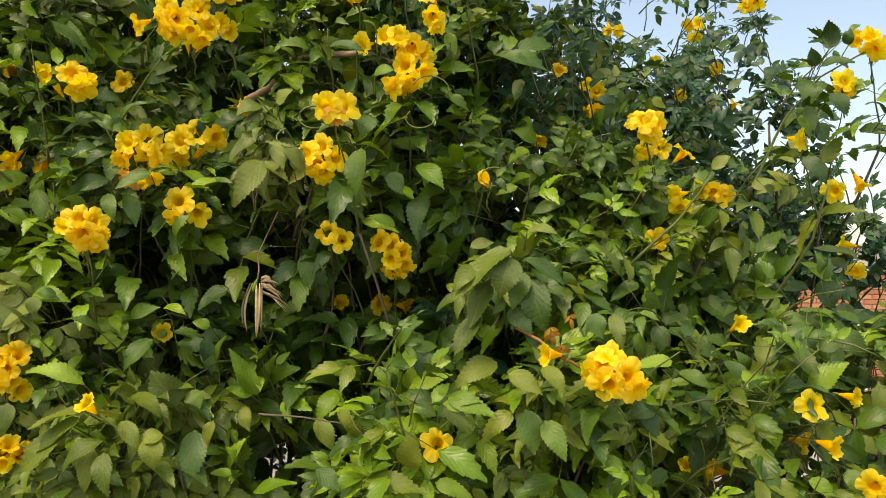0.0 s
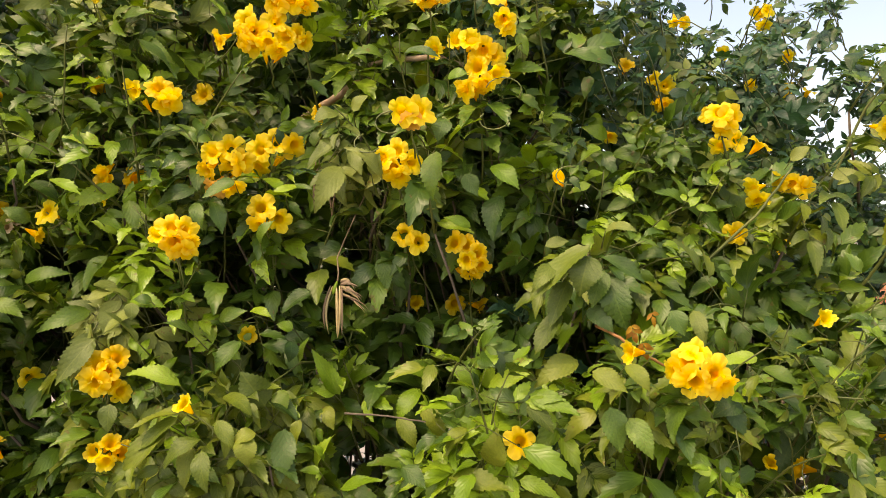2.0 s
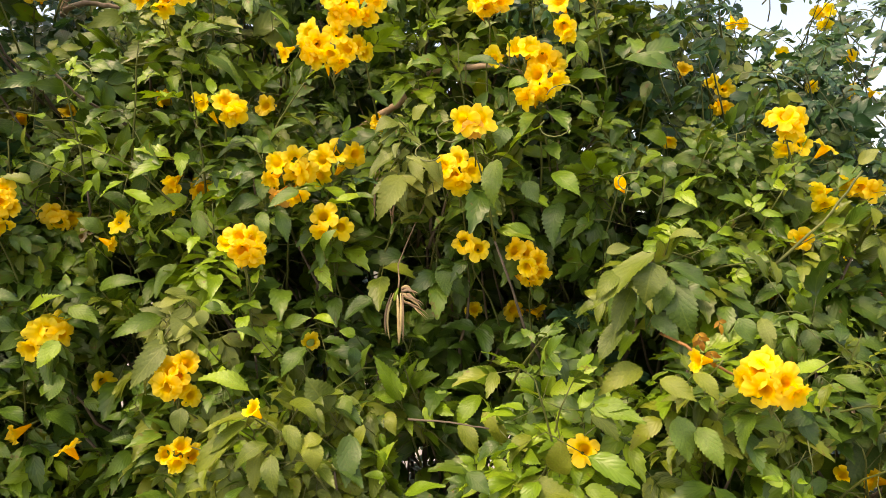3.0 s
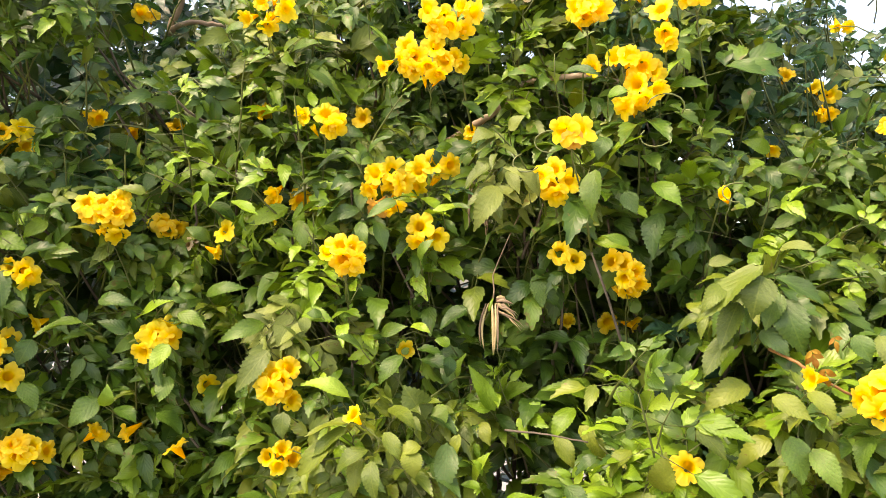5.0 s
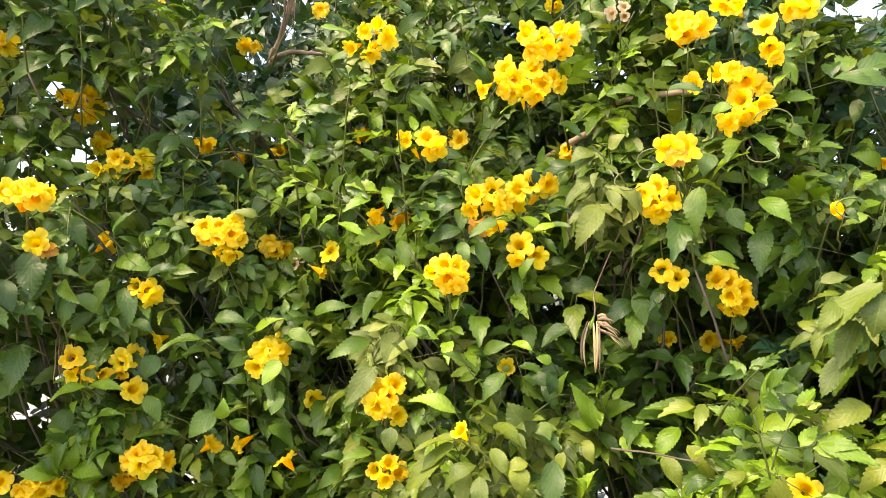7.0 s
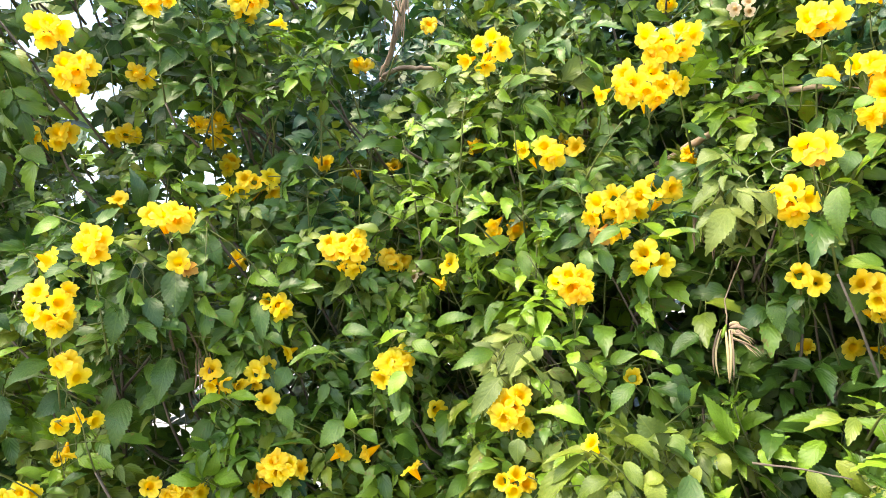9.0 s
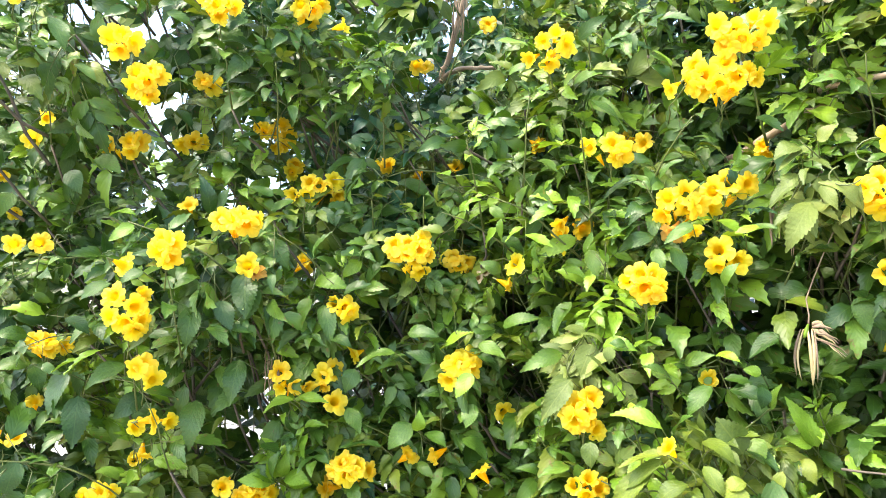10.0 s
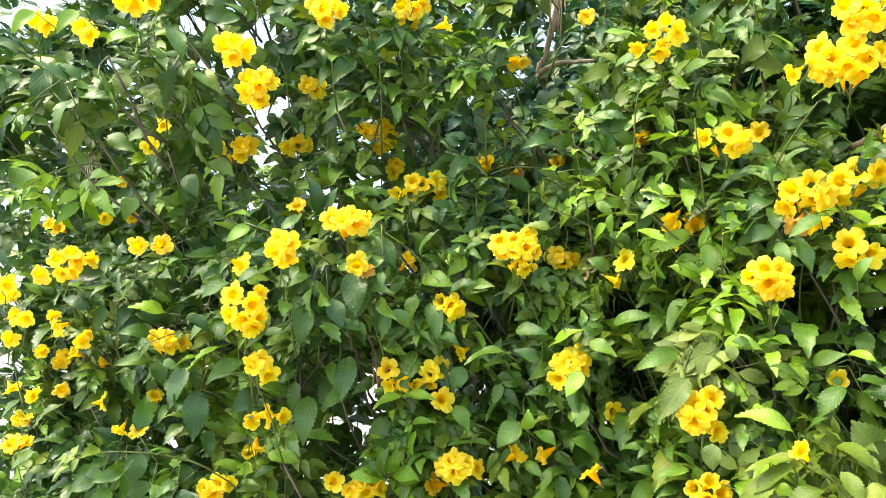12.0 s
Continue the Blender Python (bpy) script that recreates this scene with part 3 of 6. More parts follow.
cluster(-0.371, 1.275, 1.977, (0.5, 2.7, 0.2, -0.0), (-3.7, 1.4, -0.4, -0.2), (-1.1, -0.8, -0.0, -0.4), (3.2, -1.8, 0.4, -0.3), (1.2, -1.5, -0.0, -0.6))
cluster(-0.493, 1.140, 1.880, (1.7, 0.6, 0.2, -0.0), (-1.7, 0.7, -0.3, 0.2), (0.0, -1.3, -0.0, -0.4, "faded"))
cluster(-0.538, 1.249, 1.805, (3.0, 1.0, 0.3, 0.1), (-0.1, 2.6, -0.0, 0.4), (-3.1, 0.3, -0.4, -0.0), (0.7, -1.0, -0.0, -0.3), (-0.6, -2.9, -0.1, -0.5))
cluster(-0.522, 1.336, 1.657, (1.7, 0.7, 0.4, 0.1), (-1.7, -0.7, -0.1, -0.0))
cluster(-0.398, 1.346, 1.617, (3.3, 3.0, 0.4, 0.2), (0.7, 2.5, -0.0, 0.2), (-2.0, 0.7, -0.4, -0.0), (0.4, -0.8, 0.1, -0.3), (-2.2, -1.9, -0.3, -0.5), (-0.2, -3.4, -0.0, -0.7))
cluster(-0.005, 1.003, 1.425, (1.8, 1.6, 0.2, 0.1), (0.4, 3.1, -0.2, 0.5), (3.7, -0.5, 0.5, -0.3), (0.6, -1.9, -0.0, -0.3), (-2.5, -0.3, -0.5, -0.1), (-4.1, -2.1, -0.6, -0.6))
cluster(-0.108, 1.036, 1.450, (0.0, 0.0, 0.9, -0.1))
cluster(-1.090, 1.148, 1.232, (2.7, 0.3, 0.4, -0.0), (-0.5, 1.7, -0.1, 0.4), (-2.5, -0.2, -0.4, -0.1), (0.4, -1.8, -0.0, -0.4))
cluster(-1.084, 1.124, 1.385, (1.3, 2.2, 0.3, 0.3), (-2.0, 3.3, -0.3, 0.3), (1.7, -1.6, 0.2, -0.3), (2.9, 0.4, 0.5, -0.0), (-2.8, -3.3, -0.4, -0.3), (-0.2, 0.5, -0.0, -0.0), (-0.9, -1.6, -0.1, -0.3))
cluster(-1.175, 1.202, 2.206, (1.5, 1.8, 0.4, -0.0), (-1.8, 3.5, -0.0, 0.4), (-4.5, 0.6, -0.4, -0.1), (4.7, -2.3, 0.5, -0.3), (0.1, -3.6, -0.0, -0.8))
cluster(-1.047, 1.457, 2.011, (0.0, 0.0, 0.4, 0.2))
cluster(-1.511, 1.119, 1.744, (4.5, 2.2, 0.4, 0.2), (4.0, -0.7, 0.4, -0.3), (0.9, 2.6, -0.0, 0.3), (1.3, -0.3, -0.0, -0.1), (-2.3, 3.2, -0.3, 0.4), (-3.9, -0.7, -0.5, -0.2), (-0.8, -2.1, -0.0, -0.5), (-1.7, 0.8, -0.2, -0.0), (-2.1, -5.0, -0.2, -0.9))
cluster(-1.539, 1.360, 1.738, (2.7, 0.7, 0.4, 0.1), (-0.4, -1.4, -0.0, -0.2), (-3.2, -0.4, -0.4, -0.0), (0.8, 1.0, -0.0, 0.4))
cluster(-1.403, 1.156, 1.471, (2.2, 0.8, 0.4, 0.1), (-2.1, 2.2, -0.1, 0.4), (-3.2, -0.3, -0.4, -0.1), (3.0, -3.1, 0.3, -0.4), (0.1, 0.5, -0.0, -0.0))
cluster(-1.742, 1.065, 1.439, (0.9, 0.7, 0.3, -0.0), (-2.0, 1.7, -0.3, 0.2), (1.1, -2.4, 0.1, -0.8))
cluster(-1.798, 0.996, 1.429, (2.8, 3.1, 0.3, 0.2), (2.4, -1.1, 0.4, -0.3), (-1.1, -0.7, -0.3, -0.1), (-4.2, -1.3, -0.6, -0.4))
cluster(-1.660, 1.054, 1.226, (2.7, 0.9, 0.4, 0.2), (0.7, -1.4, 0.1, -0.4), (-1.8, 0.6, -0.0, 0.2), (-5.1, -0.5, -0.5, -0.0), (-0.9, -0.8, -0.0, -0.2), (1.3, 1.9, 0.1, 0.5), (3.2, -0.8, 0.5, -0.3))
cluster(-1.931, 1.003, 1.149, (3.8, -0.8, 0.4, -0.2), (0.9, 0.9, 0.2, 0.2), (-2.1, 1.3, -0.1, 0.4), (-4.5, -0.4, -0.5, -0.1), (-0.6, -1.3, -0.0, -0.3), (2.5, 0.3, 0.4, 0.1))
cluster(-1.820, 1.117, 1.933, (6.8, -1.9, 0.5, -0.1), (3.1, -2.0, 0.1, -0.4), (2.5, 2.0, 0.2, 0.4), (-0.2, 1.1, -0.0, -0.0), (-4.4, 2.5, -0.4, 0.3), (-5.4, -1.9, -0.4, -0.4), (-2.3, 0.1, -0.2, -0.2))
cluster(-2.038, 1.169, 2.123, (3.3, 1.1, 0.4, -0.0), (0.6, 0.7, 0.1, -0.2), (-2.0, 3.3, -0.1, 0.4), (-4.0, -0.3, -0.4, -0.0), (-2.6, -3.1, -0.2, -0.4), (-0.2, -3.7, 0.2, -0.5), (4.9, 2.0, 0.6, 0.2))
cluster(-1.752, 0.793, 1.811, (4.2, -0.2, 0.4, -0.0), (1.6, 0.3, 0.2, 0.2), (-0.6, 1.3, -0.0, 0.4), (-1.4, -1.1, -0.0, -0.4), (-3.8, -0.2, -0.5, -0.1))
cluster(-1.783, 0.856, 1.705, (1.2, 0.7, 0.3, 0.1), (-1.2, -0.7, -0.4, -0.3, "faded"))
cluster(-1.663, 1.039, 1.612, (-0.6, 0.0, -0.2, -0.2), (2.3, 1.3, 0.6, -0.0), (-1.7, -1.3, -0.4, -0.5))
cluster(-2.674, 0.560, 1.750, (2.8, 1.5, 0.3, 0.2), (-2.5, 1.3, -0.1, 0.1), (-6.4, 1.7, -0.5, 0.1), (1.6, -2.6, 0.3, -0.4), (-1.1, -2.3, -0.1, -0.4), (6.9, -3.0, 0.5, -0.2), (-1.3, 3.5, -0.0, 0.5))
cluster(-2.414, 0.728, 1.527, (3.5, 0.7, 0.4, -0.0), (0.2, 1.2, -0.0, 0.3), (-3.7, -0.7, -0.4, -0.2), (-0.1, -1.2, -0.0, -0.4))
cluster(-1.893, 0.618, 1.607, (3.2, 3.5, 0.4, 0.2), (-2.9, 4.0, -0.5, 0.4), (-1.1, 1.3, -0.1, 0.1), (3.9, -0.9, 0.5, -0.1), (1.0, -2.2, 0.1, -0.3), (-2.7, -1.7, -0.4, -0.1), (-1.4, -3.9, -0.1, -0.5))
cluster(-1.970, 0.707, 1.475, (1.9, 0.6, 0.3, -0.1), (0.1, 1.6, -0.0, 0.3), (-2.0, -2.2, -0.3, -0.3))
cluster(-2.030, 0.670, 2.250, (2.6, 0.5, 0.4, 0.1), (-0.1, 1.6, -0.0, 0.4), (-2.9, 0.2, -0.5, -0.0), (0.4, -2.4, -0.0, -0.4))
cluster(-2.047, 0.748, 2.177, (2.4, 1.5, 0.4, 0.1), (-1.0, 2.7, -0.0, 0.4), (-3.2, 1.6, -0.4, 0.1), (2.7, -2.0, 0.4, -0.3), (-0.8, -3.6, -0.1, -0.5), (-0.2, -0.3, -0.0, -0.1))
cluster(-1.771, 0.619, 1.736, (0.5, 1.8, 0.1, 0.3), (-1.5, 1.2, -0.4, 0.1), (1.8, -0.8, 0.4, -0.2), (-0.8, -2.2, -0.2, -0.5))
cluster(-1.852, 0.813, 2.342, (1.3, 0.3, 0.3, 0.1), (-1.4, 1.0, -0.1, 0.3), (0.4, -2.5, -0.0, -0.5), (-3.6, -0.1, -0.5, -0.1), (3.2, 1.3, 0.5, 0.2))
cluster(-1.817, 1.084, 2.416, (3.0, 1.2, 0.4, -0.0), (-0.7, 0.1, -0.1, -0.1), (0.6, -2.9, -0.0, -0.5), (-2.8, 1.6, -0.4, 0.2))
cluster(-2.287, 0.855, 2.069, (-0.7, 1.4, 0.2, 0.2), (-3.4, 1.2, -0.4, -0.0), (-0.9, -1.8, -0.0, -0.5), (5.0, -0.8, 0.6, -0.0))
cluster(-2.287, 1.070, 2.115, (3.1, -0.7, 0.3, -0.2), (-0.2, 0.5, -0.0, 0.2), (-2.9, 0.2, -0.5, -0.1))
cluster(-2.283, 0.323, 2.278, (1.4, 0.4, 0.3, -0.0), (-1.4, -0.4, -0.5, -0.3))
cluster(-2.251, 0.409, 2.276, (1.0, 1.0, 0.2, 0.3), (-1.0, -1.0, -0.4, -0.3))
cluster(-2.182, 0.496, 2.353, (3.2, -0.4, 0.4, -0.1), (0.4, -0.5, -0.0, -0.2), (-3.6, 0.8, -0.4, -0.1))
cluster(-2.206, 0.746, 1.160, (2.8, -0.1, 0.4, -0.0), (-0.5, 1.1, -0.0, 0.4), (-3.2, 0.7, -0.4, -0.0), (0.9, -1.7, -0.0, -0.4))
cluster(0.150, 1.443, 1.923, (2.7, 0.9, 0.4, 0.1), (0.1, 1.2, -0.0, 0.3), (-2.3, -0.2, -0.4, -0.0), (-0.6, -1.9, -0.1, -0.5))
cluster(0.195, 1.559, 1.888, (1.9, -0.6, 0.2, -0.2), (-1.9, 0.6, -0.4, 0.1))
cluster(0.335, 1.556, 1.789, (2.9, 0.8, 0.6, -0.2), (-0.1, -0.1, -0.1, -0.4), (-2.8, -0.7, -0.5, -0.2))
cluster(0.629, 1.422, 2.103, (2.4, 1.2, 0.6, -0.0), (-0.1, 1.4, -0.0, 0.4), (-1.7, -1.0, -0.3, -0.3), (-0.6, -1.6, 0.1, -0.5))
cluster(0.559, 2.445, 2.491, (1.7, 1.3, 0.4, -0.2), (-1.4, 1.8, -0.3, 0.2), (-0.3, -3.2, -0.0, -0.6))
cluster(0.124, 1.978, 2.097, (1.7, -1.8, 0.4, -0.6), (-0.9, -1.9, -0.4, -0.6), (-0.8, 3.7, -0.1, 0.1))
cluster(0.602, 2.119, 1.580, (-0.1, 2.8, -0.2, 0.3), (1.2, -0.4, 0.2, -0.3), (-1.1, -2.4, -0.3, -0.5))
cluster(0.246, 1.527, 1.761, (0.5, 1.5, 0.5, -0.3), (-0.5, -1.5, -0.2, -0.6))
bloom(-3.230, 0.661, 1.265, 2)
bloom(-3.202, 0.772, 1.448, 2)
bloom(-3.200, 0.738, 1.922, 2)
bloom(-3.170, 0.583, 1.682, 2)
bloom(-3.046, 0.835, 1.940, 1)
bloom(-3.005, 0.915, 1.949, 1)
bloom(-2.853, 0.509, 1.240, 3)
bloom(-2.779, 0.493, 1.597, 1)
bloom(-2.777, 0.724, 1.344, 1, "side")
bloom(-2.750, 0.566, 1.571, 1, "side")
bloom(-2.721, 0.634, 1.545, 2)
bloom(-2.658, 0.715, 1.263, 1)
bloom(-2.635, 0.762, 1.267, 1)
bloom(-2.511, 0.715, 2.089, 1)
bloom(-2.483, 0.735, 2.151, 1)
bloom(-2.305, 0.578, 1.778, 1)
bloom(-2.299, 0.909, 1.215, 1)
bloom(-2.282, 0.626, 1.782, 1)
bloom(-2.228, 0.880, 1.232, 1)
bloom(-2.130, 0.990, 2.246, 2)
bloom(-2.104, 0.779, 1.330, 1)
bloom(-2.083, 0.905, 1.891, 1)
bloom(-2.067, 1.019, 1.148, 1)
bloom(-2.064, 0.800, 1.350, 1, "side")
bloom(-2.049, 1.256, 2.031, 2)
bloom(-2.042, 0.832, 1.340, 1)
bloom(-1.973, 0.935, 1.174, 1)
bloom(-1.946, 0.637, 1.710, 1)
bloom(-1.895, 1.505, 2.073, 2)
bloom(-1.882, 1.679, 2.439, 2)
bloom(-1.856, 1.099, 1.735, 1)
bloom(-1.847, 1.087, 1.738, 1)
bloom(-1.805, 1.130, 1.149, 1)
bloom(-1.805, 1.131, 1.152, 1)
bloom(-1.772, 1.513, 2.019, 1)
bloom(-1.722, 1.073, 1.382, 1)
bloom(-1.706, 1.125, 1.494, 1, "side")
bloom(-1.673, 1.578, 2.048, 1)
bloom(-1.665, 1.771, 2.565, 1)
bloom(-1.664, 1.044, 2.322, 1, "side")
bloom(-1.659, 1.771, 2.571, 1)
bloom(-1.576, 1.181, 1.248, 1)
bloom(-1.517, 1.210, 1.244, 1, "side")
bloom(-1.502, 2.496, 2.425, 1)
bloom(-1.458, 1.355, 1.692, 2, "withered")
bloom(-1.410, 1.611, 2.084, 1)
bloom(-1.396, 1.223, 1.218, 1)
bloom(-1.383, 1.326, 1.347, 1)
bloom(-1.347, 1.292, 1.665, 1, "side")
bloom(-1.319, 1.278, 1.717, 1)
bloom(-1.246, 1.917, 2.135, 1, "side")
bloom(-1.214, 1.308, 1.798, 2)
bloom(-1.200, 1.430, 1.807, 1)
bloom(-1.198, 1.292, 1.747, 1, "side")
bloom(-0.897, 1.880, 2.518, 1)
bloom(-0.888, 1.047, 1.347, 1)
bloom(-0.887, 1.347, 1.444, 1)
bloom(-0.864, 1.777, 2.468, 1)
bloom(-0.787, 1.542, 1.978, 2)
bloom(-0.619, 1.326, 2.234, 3, "withered")
bloom(-0.545, 1.567, 1.510, 1)
bloom(-0.450, 1.582, 1.508, 1)
bloom(-0.389, 1.583, 1.503, 1, "side")
bloom(-0.388, 1.307, 2.213, 2)
bloom(-0.288, 1.123, 1.279, 1)
bloom(-0.258, 1.309, 2.194, 2)
bloom(-0.210, 1.264, 1.770, 1, "bud")
bloom(-0.064, 1.671, 1.929, 1)
bloom(0.013, 1.913, 2.179, 1)
bloom(0.046, 1.075, 1.406, 1, "side")
bloom(0.117, 2.105, 2.190, 1)
bloom(0.175, 1.667, 1.543, 1, "side")
bloom(0.192, 1.491, 1.669, 1)
bloom(0.222, 2.233, 2.406, 2)
bloom(0.227, 1.383, 1.188, 1)
bloom(0.271, 1.365, 1.185, 1)
bloom(0.286, 1.611, 1.894, 1)
bloom(0.346, 1.407, 1.488, 1)
bloom(0.386, 1.160, 1.356, 1)
bloom(0.412, 1.135, 1.288, 1, "side")
bloom(0.439, 2.514, 2.383, 1)
bloom(0.464, 1.093, 1.227, 2)
bloom(0.464, 2.011, 1.659, 1)
bloom(0.481, 2.334, 2.219, 1)
bloom(0.491, 1.424, 1.236, 1, "side")
bloom(0.526, 1.520, 1.908, 1, "side")
bloom(0.584, 1.397, 1.336, 1, "side")
bloom(0.633, 1.549, 2.049, 2)
bloom(0.638, 1.596, 1.801, 1)
bloom(0.646, 2.464, 2.349, 1)
bloom(0.655, 2.491, 2.236, 1)
bloom(0.689, 1.570, 1.809, 1)
bloom(0.699, 2.276, 2.521, 2)
bloom(0.717, 2.472, 2.228, 1)
bloom(0.746, 1.777, 1.683, 1, "side")
bloom(0.868, 1.942, 1.612, 1)
bloom(-3.063, 0.555, 1.536, 1)
bloom(-3.095, 0.664, 1.491, 1)
bloom(-3.159, 0.757, 1.355, 1)
bloom(-3.041, 0.845, 1.449, 1)
bloom(-3.041, 0.565, 1.607, 1)
bloom(-2.954, 0.847, 2.061, 1)
bloom(-3.126, 0.655, 1.347, 1)
bloom(-3.121, 0.775, 1.479, 1)
bloom(-3.181, 0.606, 1.367, 1)
bloom(-2.629, 0.808, 1.362, 1)
bloom(-2.953, 0.639, 1.605, 1)
bloom(-3.059, 0.538, 1.705, 1)

HEADS = np.array([b[0] for b in BLOOMS])
# bare wood, dry strands and pods that also hang free of leaves: place and radius
BARE = [(-1.76, 1.74, 2.56, 0.07), (-1.76, 1.72, 2.68, 0.06), (-1.80, 1.76, 2.44, 0.07), (-1.70, 1.73, 2.42, 0.05), (-0.69, 1.33, 1.55, 0.035),
        (-0.69, 1.33, 1.49, 0.06), (-0.675, 1.342, 1.60, 0.022), (-0.665, 1.35, 1.64, 0.022), (-0.655, 1.36, 1.69, 0.022), (-0.53, 1.47, 2.085, 0.035), (-0.74, 1.57, 2.03, 0.03), (-1.86, 0.99, 1.44, 0.035)]
LEAVES, OPENINGS = [], []


def blade(x, y, z, x1, y1, z1, width, colour):
    """One large leaf that stands free, from its stalk to its tip."""
    LEAVES.append((np.array([x, y, z]), np.array([x1, y1, z1]), width, colour))


def hollow(x, y, z, r):
    """A dark pocket in the face of the hedge."""
    OPENINGS.append((x, y, z, r, -0.30))


def gap(x, y, z, r):
    """A thin place where the light behind shows through."""
    OPENINGS.append((x, y, z, r, -2.6))


blade(-0.162, 1.129, 1.631, -0.275, 1.100, 1.526, 0.053, "olive")
blade(-0.195, 1.157, 1.621, -0.229, 1.135, 1.554, 0.035, "olive")
blade(-0.164, 1.130, 1.613, -0.183, 1.113, 1.539, 0.063, "olive")
blade(-0.135, 1.147, 1.586, -0.159, 1.138, 1.518, 0.045, "green")
blade(-0.128, 1.158, 1.576, -0.095, 1.148, 1.476, 0.060, "green")
blade(-0.201, 1.142, 1.567, -0.234, 1.119, 1.484, 0.049, "olive")
blade(-0.214, 1.145, 1.510, -0.262, 1.118, 1.433, 0.045, "olive")
blade(-0.164, 1.159, 1.517, -0.122, 1.135, 1.475, 0.041, "deep")
blade(-0.135, 1.137, 1.658, -0.078, 1.119, 1.652, 0.031, "grey")
blade(-0.140, 1.155, 1.611, -0.062, 1.140, 1.557, 0.035, "green")
blade(-0.228, 1.124, 1.596, -0.267, 1.096, 1.546, 0.034, "olive")
blade(-0.652, 1.303, 1.920, -0.714, 1.286, 1.874, 0.052, "grey")
blade(-0.641, 1.287, 1.926, -0.603, 1.273, 1.951, 0.035, "grey")
blade(-0.670, 1.285, 1.888, -0.618, 1.269, 1.864, 0.039, "grey")
blade(-0.655, 1.259, 1.802, -0.700, 1.222, 1.702, 0.052, "grey")
blade(-0.678, 1.293, 1.854, -0.734, 1.282, 1.800, 0.040, "grey")
blade(-0.687, 1.307, 1.871, -0.707, 1.285, 1.820, 0.033, "grey")
blade(-0.637, 1.257, 1.832, -0.609, 1.243, 1.780, 0.030, "grey")
blade(-0.588, 1.238, 1.782, -0.567, 1.221, 1.822, 0.029, "grey")
blade(-0.455, 1.244, 1.827, -0.459, 1.230, 1.725, 0.052, "green")
blade(-0.434, 1.207, 1.885, -0.447, 1.192, 1.836, 0.042, "green")
blade(-0.346, 1.275, 1.800, -0.290, 1.250, 1.747, 0.048, "young")
blade(-0.332, 1.324, 1.746, -0.344, 1.291, 1.648, 0.052, "deep")
blade(-0.401, 1.279, 1.785, -0.375, 1.275, 1.739, 0.039, "green")
blade(-0.594, 1.384, 1.619, -0.578, 1.369, 1.543, 0.042, "green")
blade(-1.125, 1.308, 2.097, -1.037, 1.298, 2.037, 0.038, "green")
blade(-0.959, 1.246, 1.755, -1.034, 1.226, 1.722, 0.036, "green")
blade(-1.111, 1.249, 1.736, -1.089, 1.238, 1.666, 0.039, "green")
blade(-0.953, 1.222, 1.727, -0.931, 1.211, 1.667, 0.031, "green")
blade(-0.918, 1.231, 1.729, -0.894, 1.223, 1.661, 0.036, "green")
blade(-1.166, 1.226, 1.698, -1.098, 1.207, 1.663, 0.031, "green")
blade(-0.783, 1.281, 1.748, -0.718, 1.265, 1.756, 0.030, "green")
blade(-0.993, 1.347, 1.940, -1.065, 1.331, 1.935, 0.032, "green")
blade(-1.016, 1.312, 1.895, -1.091, 1.296, 1.855, 0.029, "green")
blade(-1.143, 1.333, 2.008, -1.185, 1.310, 2.037, 0.034, "green")
blade(-1.205, 1.313, 1.965, -1.125, 1.288, 1.933, 0.031, "green")
blade(-0.467, 1.347, 1.692, -0.384, 1.319, 1.665, 0.031, "young")
blade(-0.391, 1.312, 1.678, -0.448, 1.295, 1.697, 0.026, "young")
blade(-0.818, 1.231, 1.643, -0.782, 1.221, 1.688, 0.033, "green")
blade(-1.040, 1.136, 1.529, -1.079, 1.112, 1.550, 0.040, "grey")
blade(-1.014, 1.091, 1.526, -1.010, 1.085, 1.491, 0.028, "grey")
blade(-1.012, 1.101, 1.510, -1.055, 1.071, 1.471, 0.045, "grey")
blade(-0.969, 1.182, 1.530, -0.925, 1.170, 1.526, 0.028, "green")
blade(-0.982, 1.110, 1.526, -1.015, 1.097, 1.531, 0.027, "green")
blade(-0.904, 1.073, 1.374, -1.001, 1.056, 1.395, 0.034, "young")
blade(-0.919, 1.068, 1.366, -0.942, 1.056, 1.401, 0.022, "green")
blade(-0.890, 1.097, 1.361, -0.845, 1.080, 1.401, 0.034, "green")
blade(-0.899, 1.066, 1.332, -0.980, 1.034, 1.302, 0.033, "olive")
blade(-0.904, 1.060, 1.320, -0.969, 1.044, 1.262, 0.035, "olive")
blade(-0.921, 1.071, 1.305, -1.006, 1.050, 1.202, 0.046, "olive")
blade(-0.853, 1.046, 1.285, -0.908, 1.021, 1.237, 0.038, "olive")
blade(-0.876, 1.056, 1.271, -0.880, 1.040, 1.199, 0.039, "olive")
blade(-0.839, 1.019, 1.273, -0.820, 1.001, 1.205, 0.036, "olive")
blade(-0.996, 1.086, 1.451, -1.043, 1.050, 1.512, 0.030, "grey")
blade(-0.789, 1.193, 1.319, -0.831, 1.169, 1.389, 0.068, "olive")
blade(-0.798, 1.241, 1.326, -0.735, 1.228, 1.286, 0.040, "green")
blade(-0.781, 1.054, 1.289, -0.765, 1.044, 1.239, 0.043, "olive")
blade(-0.724, 1.213, 1.291, -0.733, 1.207, 1.236, 0.030, "olive")
blade(-0.703, 1.323, 1.298, -0.679, 1.302, 1.252, 0.035, "olive")
blade(-0.726, 1.127, 1.291, -0.724, 1.093, 1.198, 0.049, "deep")
blade(-0.756, 1.123, 1.251, -0.691, 1.096, 1.198, 0.045, "deep")
